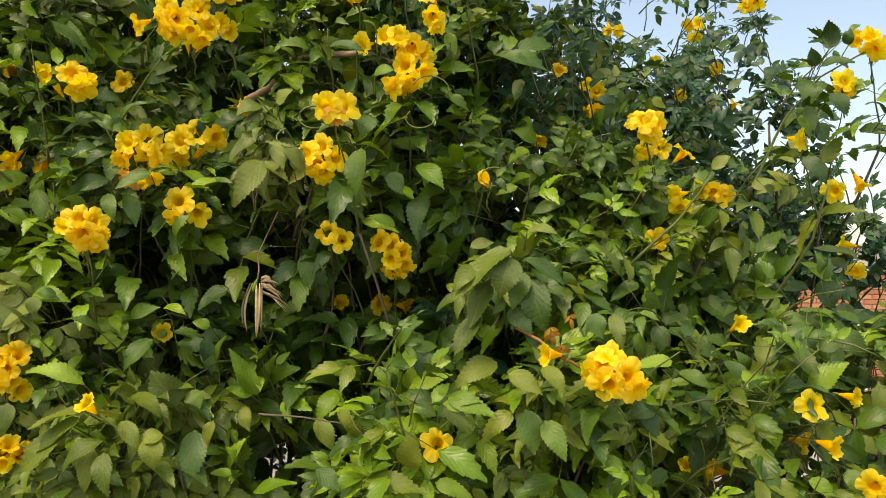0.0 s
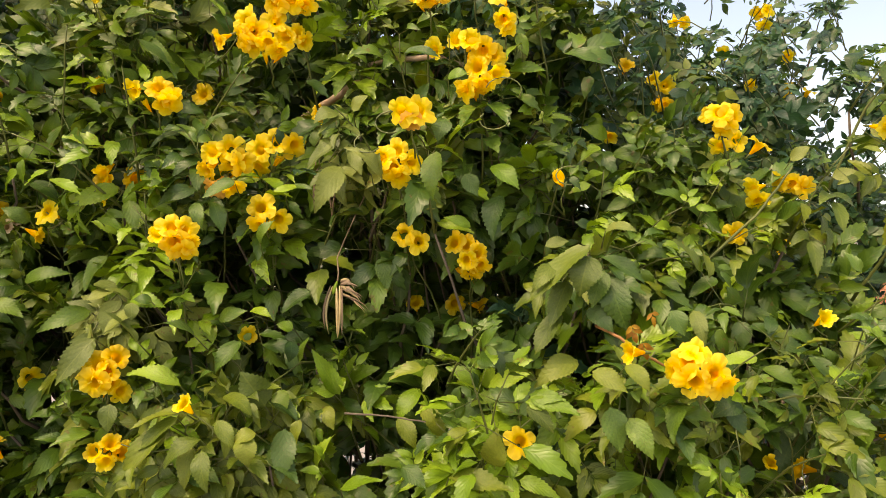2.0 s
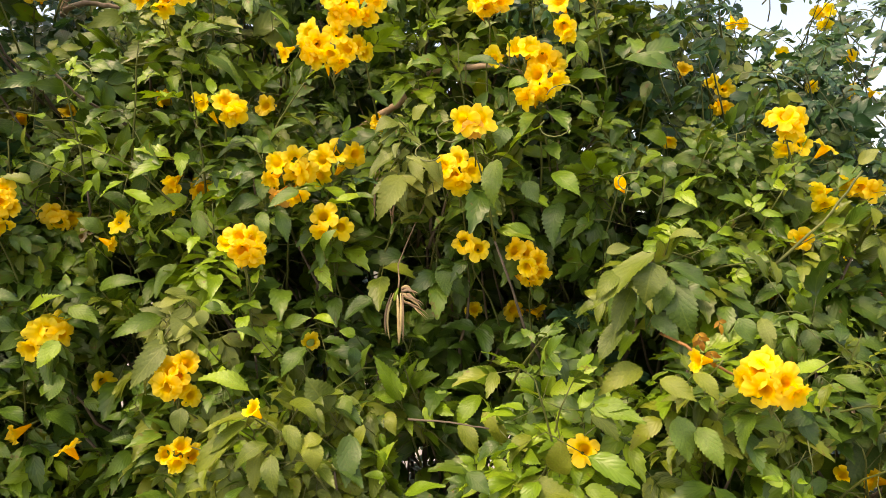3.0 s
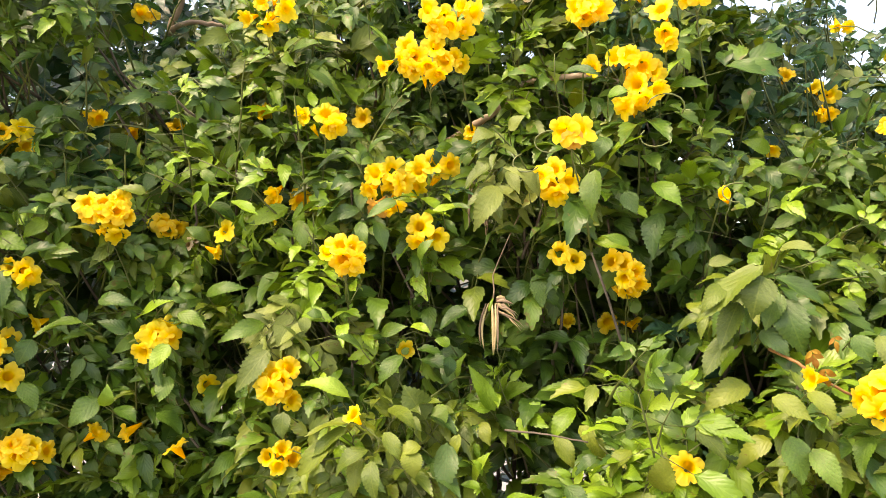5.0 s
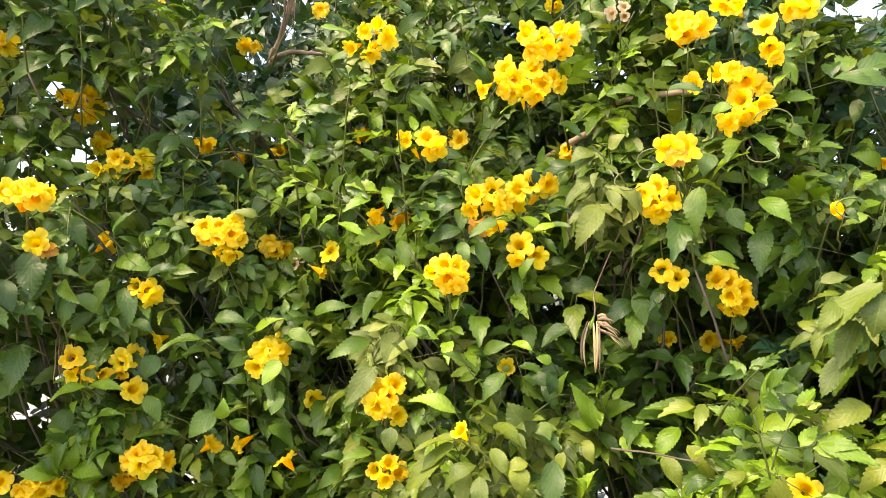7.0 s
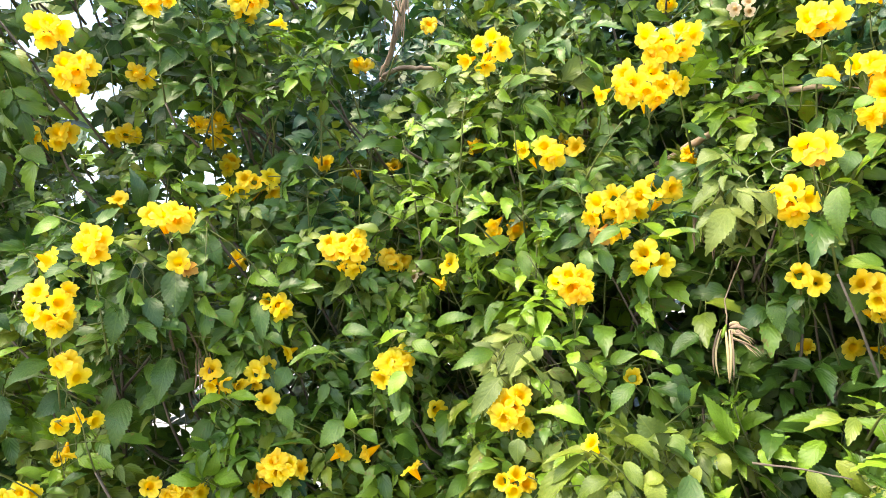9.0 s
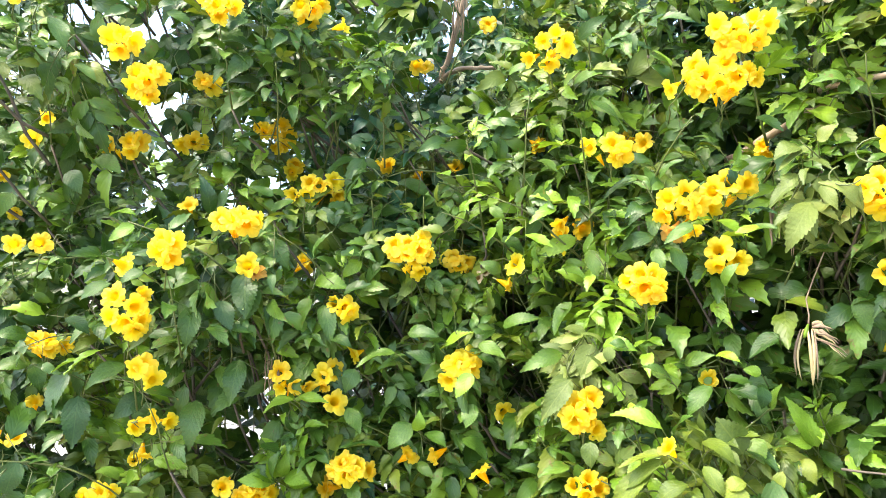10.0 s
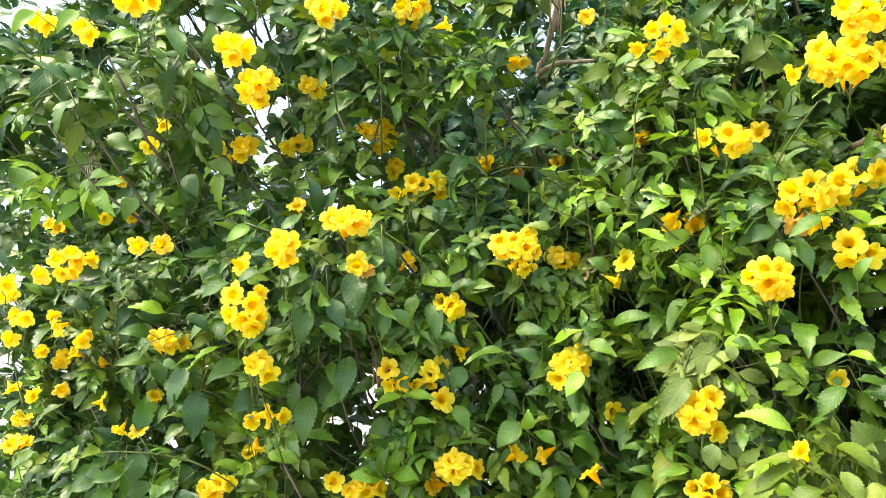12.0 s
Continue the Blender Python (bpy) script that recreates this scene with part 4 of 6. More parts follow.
blade(-0.780, 1.245, 1.343, -0.758, 1.228, 1.297, 0.040, "green")
blade(-0.849, 1.132, 1.348, -0.788, 1.123, 1.309, 0.039, "olive")
blade(-0.828, 1.053, 1.318, -0.792, 1.043, 1.269, 0.033, "olive")
blade(-0.759, 1.066, 1.293, -0.800, 1.050, 1.277, 0.033, "olive")
blade(-0.677, 1.344, 1.319, -0.728, 1.301, 1.421, 0.042, "young")
blade(-0.702, 1.439, 1.316, -0.657, 1.424, 1.401, 0.033, "young")
blade(-0.703, 1.461, 1.315, -0.609, 1.439, 1.366, 0.056, "young")
blade(-0.686, 1.335, 1.320, -0.739, 1.325, 1.334, 0.040, "young")
blade(-0.693, 1.400, 1.302, -0.632, 1.382, 1.251, 0.037, "green")
blade(-0.696, 1.252, 1.176, -0.655, 1.222, 1.261, 0.034, "young")
blade(-0.668, 1.159, 1.204, -0.705, 1.151, 1.207, 0.027, "young")
blade(-0.634, 1.177, 1.167, -0.547, 1.163, 1.190, 0.038, "young")
blade(-0.676, 1.215, 1.210, -0.700, 1.204, 1.244, 0.024, "young")
blade(-0.372, 1.402, 1.317, -0.452, 1.379, 1.377, 0.054, "young")
blade(-0.364, 1.386, 1.332, -0.346, 1.358, 1.396, 0.036, "young")
blade(-0.476, 1.468, 1.350, -0.540, 1.447, 1.379, 0.036, "young")
blade(-0.356, 1.309, 1.346, -0.266, 1.273, 1.381, 0.039, "young")
blade(-0.362, 1.255, 1.334, -0.398, 1.247, 1.295, 0.038, "green")
blade(-0.512, 1.410, 1.325, -0.557, 1.372, 1.255, 0.049, "young")
blade(-0.476, 1.464, 1.336, -0.589, 1.421, 1.358, 0.042, "young")
blade(-0.333, 1.079, 1.244, -0.326, 1.051, 1.317, 0.051, "olive")
blade(-0.388, 1.247, 1.319, -0.318, 1.229, 1.333, 0.040, "green")
blade(-0.413, 1.054, 1.229, -0.299, 1.045, 1.211, 0.042, "olive")
blade(-0.273, 1.097, 1.368, -0.186, 1.063, 1.338, 0.039, "young")
blade(-0.277, 1.089, 1.350, -0.231, 1.070, 1.306, 0.033, "olive")
blade(-0.486, 1.235, 1.319, -0.438, 1.223, 1.247, 0.042, "olive")
blade(-0.537, 1.271, 1.289, -0.499, 1.259, 1.226, 0.041, "olive")
blade(-0.384, 1.119, 1.302, -0.419, 1.095, 1.255, 0.036, "olive")
blade(-0.498, 1.093, 1.236, -0.454, 1.075, 1.203, 0.037, "green")
blade(-0.142, 1.017, 1.362, -0.127, 1.008, 1.290, 0.046, "green")
blade(-0.112, 1.014, 1.345, -0.079, 0.986, 1.286, 0.040, "green")
blade(0.036, 1.214, 1.511, 0.050, 1.185, 1.443, 0.032, "grey")
blade(-0.016, 1.158, 1.513, 0.006, 1.149, 1.468, 0.041, "green")
blade(0.255, 1.301, 1.284, 0.202, 1.267, 1.198, 0.063, "deep")
blade(0.327, 1.266, 1.363, 0.338, 1.248, 1.308, 0.042, "young")
blade(0.435, 1.289, 1.366, 0.492, 1.258, 1.427, 0.054, "green")
blade(0.459, 1.634, 1.452, 0.532, 1.600, 1.524, 0.055, "young")
blade(0.077, 1.441, 1.623, -0.049, 1.410, 1.605, 0.044, "green")
blade(0.111, 1.563, 1.637, 0.207, 1.533, 1.604, 0.046, "green")
blade(-0.009, 1.582, 1.800, 0.059, 1.564, 1.755, 0.047, "green")
blade(0.132, 1.423, 1.571, 0.067, 1.400, 1.528, 0.042, "green")
blade(0.194, 1.517, 1.494, 0.270, 1.493, 1.484, 0.042, "green")
blade(0.153, 1.336, 1.485, 0.157, 1.324, 1.429, 0.042, "deep")
blade(-0.183, 1.165, 1.421, -0.264, 1.129, 1.373, 0.046, "olive")
blade(-0.172, 0.993, 1.423, -0.119, 0.970, 1.392, 0.036, "olive")
blade(-0.115, 1.024, 1.430, -0.080, 1.001, 1.388, 0.033, "olive")
blade(0.137, 1.169, 1.428, 0.062, 1.157, 1.418, 0.035, "young")
blade(0.254, 1.461, 1.436, 0.335, 1.442, 1.402, 0.045, "green")
blade(0.197, 1.212, 1.314, 0.134, 1.193, 1.342, 0.038, "green")
blade(0.096, 1.125, 1.353, 0.044, 1.116, 1.329, 0.038, "green")
blade(0.176, 1.272, 1.396, 0.235, 1.250, 1.367, 0.038, "green")
blade(0.374, 1.518, 1.420, 0.280, 1.504, 1.445, 0.039, "green")
blade(0.459, 1.419, 1.444, 0.391, 1.399, 1.396, 0.041, "green")
blade(0.388, 1.257, 1.359, 0.315, 1.234, 1.339, 0.033, "young")
blade(0.300, 1.281, 1.243, 0.248, 1.255, 1.280, 0.040, "deep")
blade(0.357, 1.233, 1.298, 0.334, 1.215, 1.238, 0.041, "green")
blade(0.069, 1.139, 1.350, 0.100, 1.120, 1.295, 0.040, "deep")
blade(-0.015, 1.060, 1.362, -0.038, 1.033, 1.301, 0.036, "green")
blade(0.068, 1.178, 1.281, 0.063, 1.163, 1.234, 0.031, "olive")
blade(0.148, 1.265, 1.259, 0.130, 1.258, 1.216, 0.031, "olive")
blade(0.243, 1.306, 1.157, 0.144, 1.269, 1.187, 0.041, "young")
blade(0.353, 1.302, 1.150, 0.289, 1.280, 1.199, 0.038, "green")
blade(0.389, 1.188, 1.216, 0.431, 1.170, 1.192, 0.035, "young")
blade(0.438, 1.144, 1.249, 0.458, 1.127, 1.205, 0.034, "green")
blade(0.763, 1.726, 1.640, 0.627, 1.678, 1.665, 0.050, "grey")
blade(0.521, 1.425, 1.433, 0.574, 1.411, 1.459, 0.044, "deep")
blade(0.759, 1.617, 1.501, 0.659, 1.578, 1.474, 0.038, "deep")
blade(-0.076, 1.612, 1.915, -0.140, 1.598, 1.940, 0.036, "young")
blade(-0.104, 1.522, 1.878, -0.151, 1.499, 1.840, 0.037, "young")
blade(-0.098, 1.504, 1.815, -0.144, 1.494, 1.787, 0.034, "young")
blade(-0.107, 1.545, 1.794, -0.070, 1.530, 1.860, 0.032, "young")
blade(-0.018, 1.507, 1.758, -0.098, 1.483, 1.721, 0.039, "green")
blade(0.081, 1.551, 1.757, 0.145, 1.539, 1.677, 0.046, "green")
blade(-0.101, 1.666, 1.990, -0.080, 1.648, 1.908, 0.037, "young")
blade(-0.192, 1.469, 1.939, -0.218, 1.449, 1.882, 0.036, "green")
blade(0.235, 1.582, 1.776, 0.202, 1.557, 1.679, 0.052, "green")
blade(0.329, 1.544, 1.840, 0.369, 1.527, 1.872, 0.035, "grey")
blade(0.429, 1.565, 1.804, 0.477, 1.551, 1.817, 0.032, "grey")
blade(0.396, 1.621, 1.797, 0.346, 1.592, 1.738, 0.036, "grey")
blade(-0.566, 1.245, 1.772, -0.636, 1.206, 1.831, 0.034, "grey")
blade(-0.907, 1.240, 1.485, -0.842, 1.232, 1.504, 0.034, "green")
blade(-0.846, 1.256, 1.503, -0.794, 1.241, 1.488, 0.027, "young")
blade(-0.770, 1.308, 1.464, -0.803, 1.295, 1.473, 0.029, "young")
blade(-0.756, 1.303, 1.393, -0.729, 1.286, 1.447, 0.032, "green")
blade(-0.846, 1.209, 1.445, -0.887, 1.178, 1.382, 0.044, "green")
blade(-0.764, 1.272, 1.441, -0.766, 1.265, 1.397, 0.034, "deep")
blade(-0.731, 1.301, 1.544, -0.786, 1.279, 1.497, 0.042, "green")
blade(-0.533, 1.486, 1.416, -0.592, 1.459, 1.423, 0.034, "green")
blade(-0.376, 1.473, 1.446, -0.336, 1.455, 1.404, 0.049, "green")
blade(-0.481, 1.484, 1.424, -0.415, 1.474, 1.432, 0.031, "green")
blade(-0.893, 1.104, 1.462, -0.946, 1.067, 1.488, 0.036, "deep")
blade(0.558, 1.454, 2.099, 0.543, 1.428, 2.157, 0.045, "deep")
blade(0.580, 1.489, 2.118, 0.521, 1.476, 2.121, 0.028, "deep")
blade(0.601, 1.456, 2.110, 0.601, 1.446, 2.145, 0.029, "deep")
blade(0.529, 1.467, 2.069, 0.467, 1.449, 2.074, 0.025, "deep")
blade(0.536, 1.471, 2.066, 0.515, 1.449, 2.102, 0.031, "deep")
blade(0.539, 1.459, 2.062, 0.600, 1.427, 2.061, 0.033, "deep")
blade(0.448, 1.453, 2.062, 0.418, 1.433, 2.013, 0.043, "deep")
blade(0.517, 1.468, 2.036, 0.497, 1.451, 1.983, 0.047, "deep")
blade(0.562, 1.457, 2.001, 0.591, 1.444, 1.946, 0.043, "deep")
blade(0.522, 1.484, 1.981, 0.529, 1.467, 1.918, 0.038, "deep")
blade(0.549, 1.491, 1.942, 0.571, 1.487, 1.902, 0.036, "deep")
blade(0.509, 1.477, 1.861, 0.551, 1.455, 1.797, 0.041, "deep")
blade(0.687, 1.465, 1.958, 0.629, 1.442, 1.972, 0.022, "deep")
blade(0.699, 1.482, 1.920, 0.664, 1.475, 1.921, 0.015, "deep")
blade(0.695, 1.476, 1.874, 0.647, 1.460, 1.879, 0.020, "deep")
blade(0.668, 1.699, 1.592, 0.667, 1.686, 1.507, 0.069, "green")
blade(0.634, 1.725, 1.572, 0.564, 1.710, 1.558, 0.038, "deep")
blade(0.578, 1.448, 1.475, 0.620, 1.427, 1.419, 0.054, "deep")
blade(0.513, 1.473, 1.472, 0.525, 1.458, 1.429, 0.037, "deep")
blade(0.445, 1.588, 1.432, 0.524, 1.561, 1.519, 0.062, "young")
blade(0.405, 1.464, 1.442, 0.464, 1.454, 1.435, 0.028, "young")
blade(0.413, 1.343, 1.382, 0.415, 1.322, 1.435, 0.032, "olive")
blade(0.422, 1.260, 1.365, 0.489, 1.239, 1.427, 0.050, "young")
blade(0.422, 1.295, 1.365, 0.409, 1.270, 1.418, 0.029, "green")
blade(0.362, 1.418, 1.381, 0.335, 1.408, 1.430, 0.034, "green")
blade(0.299, 1.374, 1.409, 0.350, 1.355, 1.354, 0.040, "green")
blade(0.293, 1.639, 1.518, 0.392, 1.606, 1.494, 0.047, "deep")
blade(0.745, 1.745, 1.626, 0.674, 1.734, 1.631, 0.041, "olive")
blade(-1.235, 1.219, 2.230, -1.291, 1.157, 2.234, 0.041, "young")
blade(-1.098, 1.194, 2.206, -1.028, 1.195, 2.247, 0.034, "green")
blade(-1.300, 1.233, 2.176, -1.215, 1.241, 2.174, 0.033, "green")
blade(-1.573, 1.451, 2.118, -1.569, 1.434, 2.033, 0.068, "green")
blade(-1.694, 1.474, 2.189, -1.762, 1.422, 2.161, 0.047, "green")
blade(-1.657, 1.480, 2.133, -1.704, 1.454, 2.094, 0.043, "green")
blade(-1.101, 1.248, 2.084, -1.020, 1.269, 1.998, 0.048, "deep")
blade(-1.909, 1.088, 2.165, -1.914, 1.062, 2.207, 0.038, "green")
blade(-1.830, 0.943, 1.781, -1.768, 0.959, 1.705, 0.060, "green")
blade(-1.740, 1.242, 1.869, -1.628, 1.247, 1.865, 0.045, "green")
blade(-1.721, 1.335, 1.970, -1.624, 1.364, 1.912, 0.062, "green")
blade(-1.550, 1.339, 1.877, -1.571, 1.307, 1.816, 0.042, "green")
blade(-1.754, 1.126, 1.828, -1.692, 1.141, 1.802, 0.037, "green")
blade(-1.407, 1.357, 1.888, -1.465, 1.297, 1.826, 0.047, "young")
blade(-1.368, 1.348, 1.888, -1.335, 1.333, 1.954, 0.038, "young")
blade(-1.299, 1.313, 1.879, -1.247, 1.292, 1.940, 0.040, "green")
blade(-1.429, 1.391, 1.922, -1.510, 1.347, 1.910, 0.033, "young")
blade(-1.154, 1.280, 1.847, -1.209, 1.235, 1.846, 0.032, "young")
blade(-1.161, 1.297, 1.770, -1.238, 1.232, 1.723, 0.044, "young")
blade(-1.113, 1.266, 1.715, -1.104, 1.251, 1.777, 0.034, "young")
blade(-1.252, 1.288, 1.833, -1.285, 1.265, 1.776, 0.039, "green")
blade(-1.239, 1.290, 1.889, -1.209, 1.291, 1.915, 0.030, "young")
blade(-1.755, 1.036, 1.681, -1.662, 1.060, 1.657, 0.054, "young")
blade(-1.811, 0.861, 1.699, -1.784, 0.839, 1.589, 0.069, "green")
blade(-1.765, 0.983, 1.689, -1.789, 0.964, 1.641, 0.044, "green")
blade(-1.721, 1.031, 1.622, -1.679, 1.011, 1.526, 0.048, "green")
blade(-1.685, 1.016, 1.541, -1.627, 1.030, 1.514, 0.034, "green")
blade(-1.542, 1.091, 1.503, -1.614, 1.029, 1.471, 0.047, "green")
blade(-1.633, 1.045, 1.467, -1.646, 1.024, 1.412, 0.047, "green")
blade(-1.464, 1.161, 1.508, -1.365, 1.158, 1.552, 0.043, "young")
blade(-1.362, 1.172, 1.526, -1.294, 1.177, 1.491, 0.039, "green")
blade(-1.517, 1.103, 1.550, -1.440, 1.124, 1.541, 0.039, "green")
blade(-1.316, 1.208, 1.563, -1.221, 1.229, 1.579, 0.037, "green")
blade(-1.158, 1.249, 1.619, -1.190, 1.221, 1.543, 0.047, "green")
blade(-1.159, 1.198, 1.504, -1.238, 1.140, 1.464, 0.041, "green")
blade(-1.065, 1.140, 1.528, -1.090, 1.126, 1.463, 0.056, "grey")
blade(-1.109, 1.192, 1.548, -1.144, 1.157, 1.526, 0.040, "grey")
blade(-1.116, 1.142, 1.454, -1.168, 1.098, 1.367, 0.051, "grey")
blade(-1.039, 1.129, 1.526, -0.966, 1.131, 1.514, 0.041, "young")
blade(-1.064, 1.110, 1.333, -1.062, 1.102, 1.281, 0.042, "olive")
blade(-1.151, 1.190, 1.560, -1.098, 1.198, 1.535, 0.036, "grey")
blade(-1.376, 1.164, 1.455, -1.403, 1.134, 1.400, 0.047, "young")
blade(-1.378, 1.171, 1.384, -1.384, 1.146, 1.331, 0.045, "green")
blade(-1.417, 1.181, 1.300, -1.361, 1.197, 1.252, 0.053, "green")
blade(-1.507, 1.122, 1.318, -1.495, 1.116, 1.369, 0.034, "young")
blade(-1.488, 1.134, 1.315, -1.433, 1.135, 1.283, 0.045, "green")
blade(-1.525, 1.127, 1.335, -1.566, 1.087, 1.276, 0.055, "green")
blade(-1.580, 1.080, 1.284, -1.652, 1.003, 1.283, 0.044, "green")
blade(-1.666, 1.055, 1.372, -1.628, 1.059, 1.312, 0.042, "green")
blade(-1.854, 1.000, 1.184, -1.897, 0.971, 1.227, 0.045, "green")
blade(-1.831, 0.986, 1.189, -1.788, 0.962, 1.278, 0.047, "green")
blade(-1.814, 0.995, 1.204, -1.748, 1.011, 1.191, 0.052, "young")
blade(-1.773, 0.982, 1.394, -1.823, 0.931, 1.362, 0.033, "young")
blade(-1.774, 0.995, 1.398, -1.693, 1.019, 1.385, 0.031, "young")
blade(-1.861, 0.963, 1.285, -1.800, 0.968, 1.258, 0.044, "green")
blade(-0.942, 1.242, 1.878, -0.891, 1.248, 1.914, 0.030, "green")
blade(-0.677, 1.314, 1.925, -0.722, 1.287, 1.898, 0.047, "grey")
blade(-0.237, 1.338, 1.638, -0.186, 1.350, 1.649, 0.029, "grey")
blade(-0.510, 1.177, 2.009, -0.437, 1.172, 1.992, 0.025, "green")
blade(-0.916, 1.278, 2.132, -0.948, 1.251, 2.167, 0.034, "young")
blade(-0.291, 1.282, 2.074, -0.272, 1.286, 2.027, 0.027, "young")
blade(-0.283, 1.271, 2.047, -0.315, 1.251, 2.010, 0.029, "young")
blade(-0.427, 1.224, 2.048, -0.451, 1.198, 2.066, 0.027, "young")
blade(-0.312, 1.309, 2.003, -0.230, 1.319, 2.003, 0.030, "young")
blade(-0.429, 1.211, 1.965, -0.387, 1.205, 1.971, 0.033, "young")
blade(-0.875, 1.238, 1.773, -0.926, 1.199, 1.733, 0.035, "green")
blade(-0.734, 1.282, 1.761, -0.800, 1.246, 1.747, 0.032, "young")
blade(-1.139, 1.280, 1.666, -1.197, 1.246, 1.691, 0.040, "young")
blade(-1.352, 1.271, 1.779, -1.296, 1.286, 1.737, 0.039, "green")
blade(-1.712, 1.070, 1.715, -1.745, 1.031, 1.740, 0.038, "green")
blade(-1.658, 1.103, 1.730, -1.697, 1.074, 1.688, 0.041, "young")
blade(-1.870, 1.005, 1.905, -1.917, 0.966, 1.928, 0.035, "green")
blade(-1.841, 1.046, 1.896, -1.882, 1.002, 1.864, 0.039, "green")
blade(-1.728, 1.256, 1.910, -1.786, 1.214, 1.921, 0.042, "green")
blade(-1.835, 1.284, 2.031, -1.752, 1.303, 1.997, 0.047, "green")
blade(-1.802, 1.247, 2.036, -1.855, 1.183, 1.980, 0.040, "green")
blade(-1.717, 1.451, 2.057, -1.634, 1.472, 2.072, 0.043, "green")
blade(-2.021, 1.007, 2.144, -2.048, 0.970, 2.093, 0.043, "deep")
blade(-1.856, 1.154, 2.185, -1.899, 1.123, 2.135, 0.044, "deep")
blade(-1.788, 1.291, 2.155, -1.822, 1.240, 2.192, 0.044, "deep")
blade(-1.514, 1.216, 2.268, -1.463, 1.215, 2.305, 0.037, "deep")
blade(-1.568, 1.173, 2.289, -1.589, 1.159, 2.229, 0.037, "deep")
blade(-1.355, 1.278, 1.695, -1.400, 1.245, 1.722, 0.036, "green")
blade(-2.707, 0.424, 2.018, -2.643, 0.454, 1.907, 0.078, "green")
blade(-2.288, 0.335, 2.176, -2.277, 0.313, 2.065, 0.047, "green")
blade(-2.282, 0.615, 2.279, -2.263, 0.626, 2.136, 0.056, "green")
blade(-2.244, 0.455, 2.258, -2.168, 0.500, 2.268, 0.038, "young")
blade(-2.155, 0.568, 2.304, -2.116, 0.580, 2.215, 0.050, "green")
blade(-2.298, 0.377, 2.178, -2.276, 0.359, 2.069, 0.046, "green")
blade(-2.346, 0.453, 2.130, -2.385, 0.412, 2.118, 0.039, "green")
blade(-2.343, 0.557, 2.230, -2.351, 0.532, 2.166, 0.050, "grey")
blade(-2.257, 0.746, 2.007, -2.182, 0.774, 1.966, 0.061, "green")
blade(-1.957, 0.876, 1.848, -1.963, 0.843, 1.949, 0.040, "deep")
blade(-1.936, 0.886, 1.852, -1.902, 0.895, 1.919, 0.037, "deep")
blade(-2.038, 0.656, 1.830, -1.970, 0.682, 1.826, 0.035, "young")
blade(-1.961, 0.669, 1.805, -1.985, 0.622, 1.766, 0.037, "young")
blade(-1.979, 0.698, 1.795, -1.934, 0.707, 1.827, 0.030, "young")
blade(-2.522, 0.377, 2.049, -2.457, 0.398, 2.064, 0.038, "young")
blade(-2.422, 0.677, 1.553, -2.455, 0.602, 1.555, 0.040, "green")
blade(-2.477, 0.717, 1.479, -2.528, 0.631, 1.467, 0.051, "green")
blade(-2.415, 0.687, 1.477, -2.389, 0.694, 1.411, 0.049, "green")
blade(-2.307, 0.718, 1.463, -2.330, 0.685, 1.356, 0.078, "deep")
blade(-2.258, 0.722, 1.406, -2.237, 0.696, 1.279, 0.068, "deep")
blade(-1.971, 0.623, 1.672, -2.013, 0.575, 1.632, 0.039, "green")
blade(-2.035, 0.708, 1.487, -2.072, 0.629, 1.435, 0.043, "green")
blade(-2.071, 0.774, 1.412, -2.096, 0.713, 1.359, 0.056, "deep")
blade(-1.847, 0.741, 1.618, -1.840, 0.719, 1.527, 0.052, "green")
blade(-1.820, 0.792, 1.633, -1.779, 0.793, 1.560, 0.047, "deep")
blade(-1.802, 0.875, 1.674, -1.799, 0.843, 1.575, 0.065, "green")
blade(-1.845, 0.878, 1.496, -1.838, 0.842, 1.389, 0.057, "green")
blade(-1.964, 0.847, 1.397, -1.939, 0.809, 1.282, 0.059, "deep")
blade(-1.859, 1.004, 1.189, -1.890, 0.952, 1.211, 0.046, "young")
blade(-1.851, 0.997, 1.194, -1.849, 0.971, 1.273, 0.048, "young")
blade(-1.821, 1.006, 1.194, -1.769, 1.040, 1.180, 0.051, "young")
blade(-1.854, 0.991, 1.186, -1.906, 0.924, 1.197, 0.042, "young")
blade(-1.823, 0.987, 1.202, -1.795, 0.980, 1.272, 0.036, "young")
blade(-2.377, 0.599, 2.155, -2.437, 0.537, 2.139, 0.045, "green")
blade(-2.255, 0.295, 2.290, -2.263, 0.253, 2.227, 0.038, "young")
blade(-2.213, 0.376, 2.303, -2.237, 0.338, 2.244, 0.039, "young")
blade(-2.489, 0.578, 2.094, -2.421, 0.624, 2.044, 0.050, "green")
blade(-2.519, 0.531, 2.044, -2.533, 0.495, 1.979, 0.049, "green")
blade(-2.280, 0.693, 1.972, -2.245, 0.706, 1.909, 0.051, "deep")
blade(-2.369, 0.600, 1.911, -2.371, 0.572, 1.848, 0.048, "green")
blade(-1.900, 0.654, 1.696, -1.930, 0.616, 1.670, 0.036, "green")
blade(-2.121, 0.606, 1.597, -2.073, 0.637, 1.556, 0.040, "deep")
blade(-2.787, 0.530, 1.220, -2.829, 0.488, 1.175, 0.055, "deep")
blade(-2.536, 0.718, 1.219, -2.551, 0.695, 1.128, 0.064, "deep")
blade(-2.339, 0.725, 1.209, -2.321, 0.732, 1.137, 0.051, "green")
blade(-2.200, 0.738, 1.223, -2.144, 0.767, 1.197, 0.049, "green")
blade(-2.672, 0.656, 1.134, -2.710, 0.594, 1.109, 0.055, "deep")

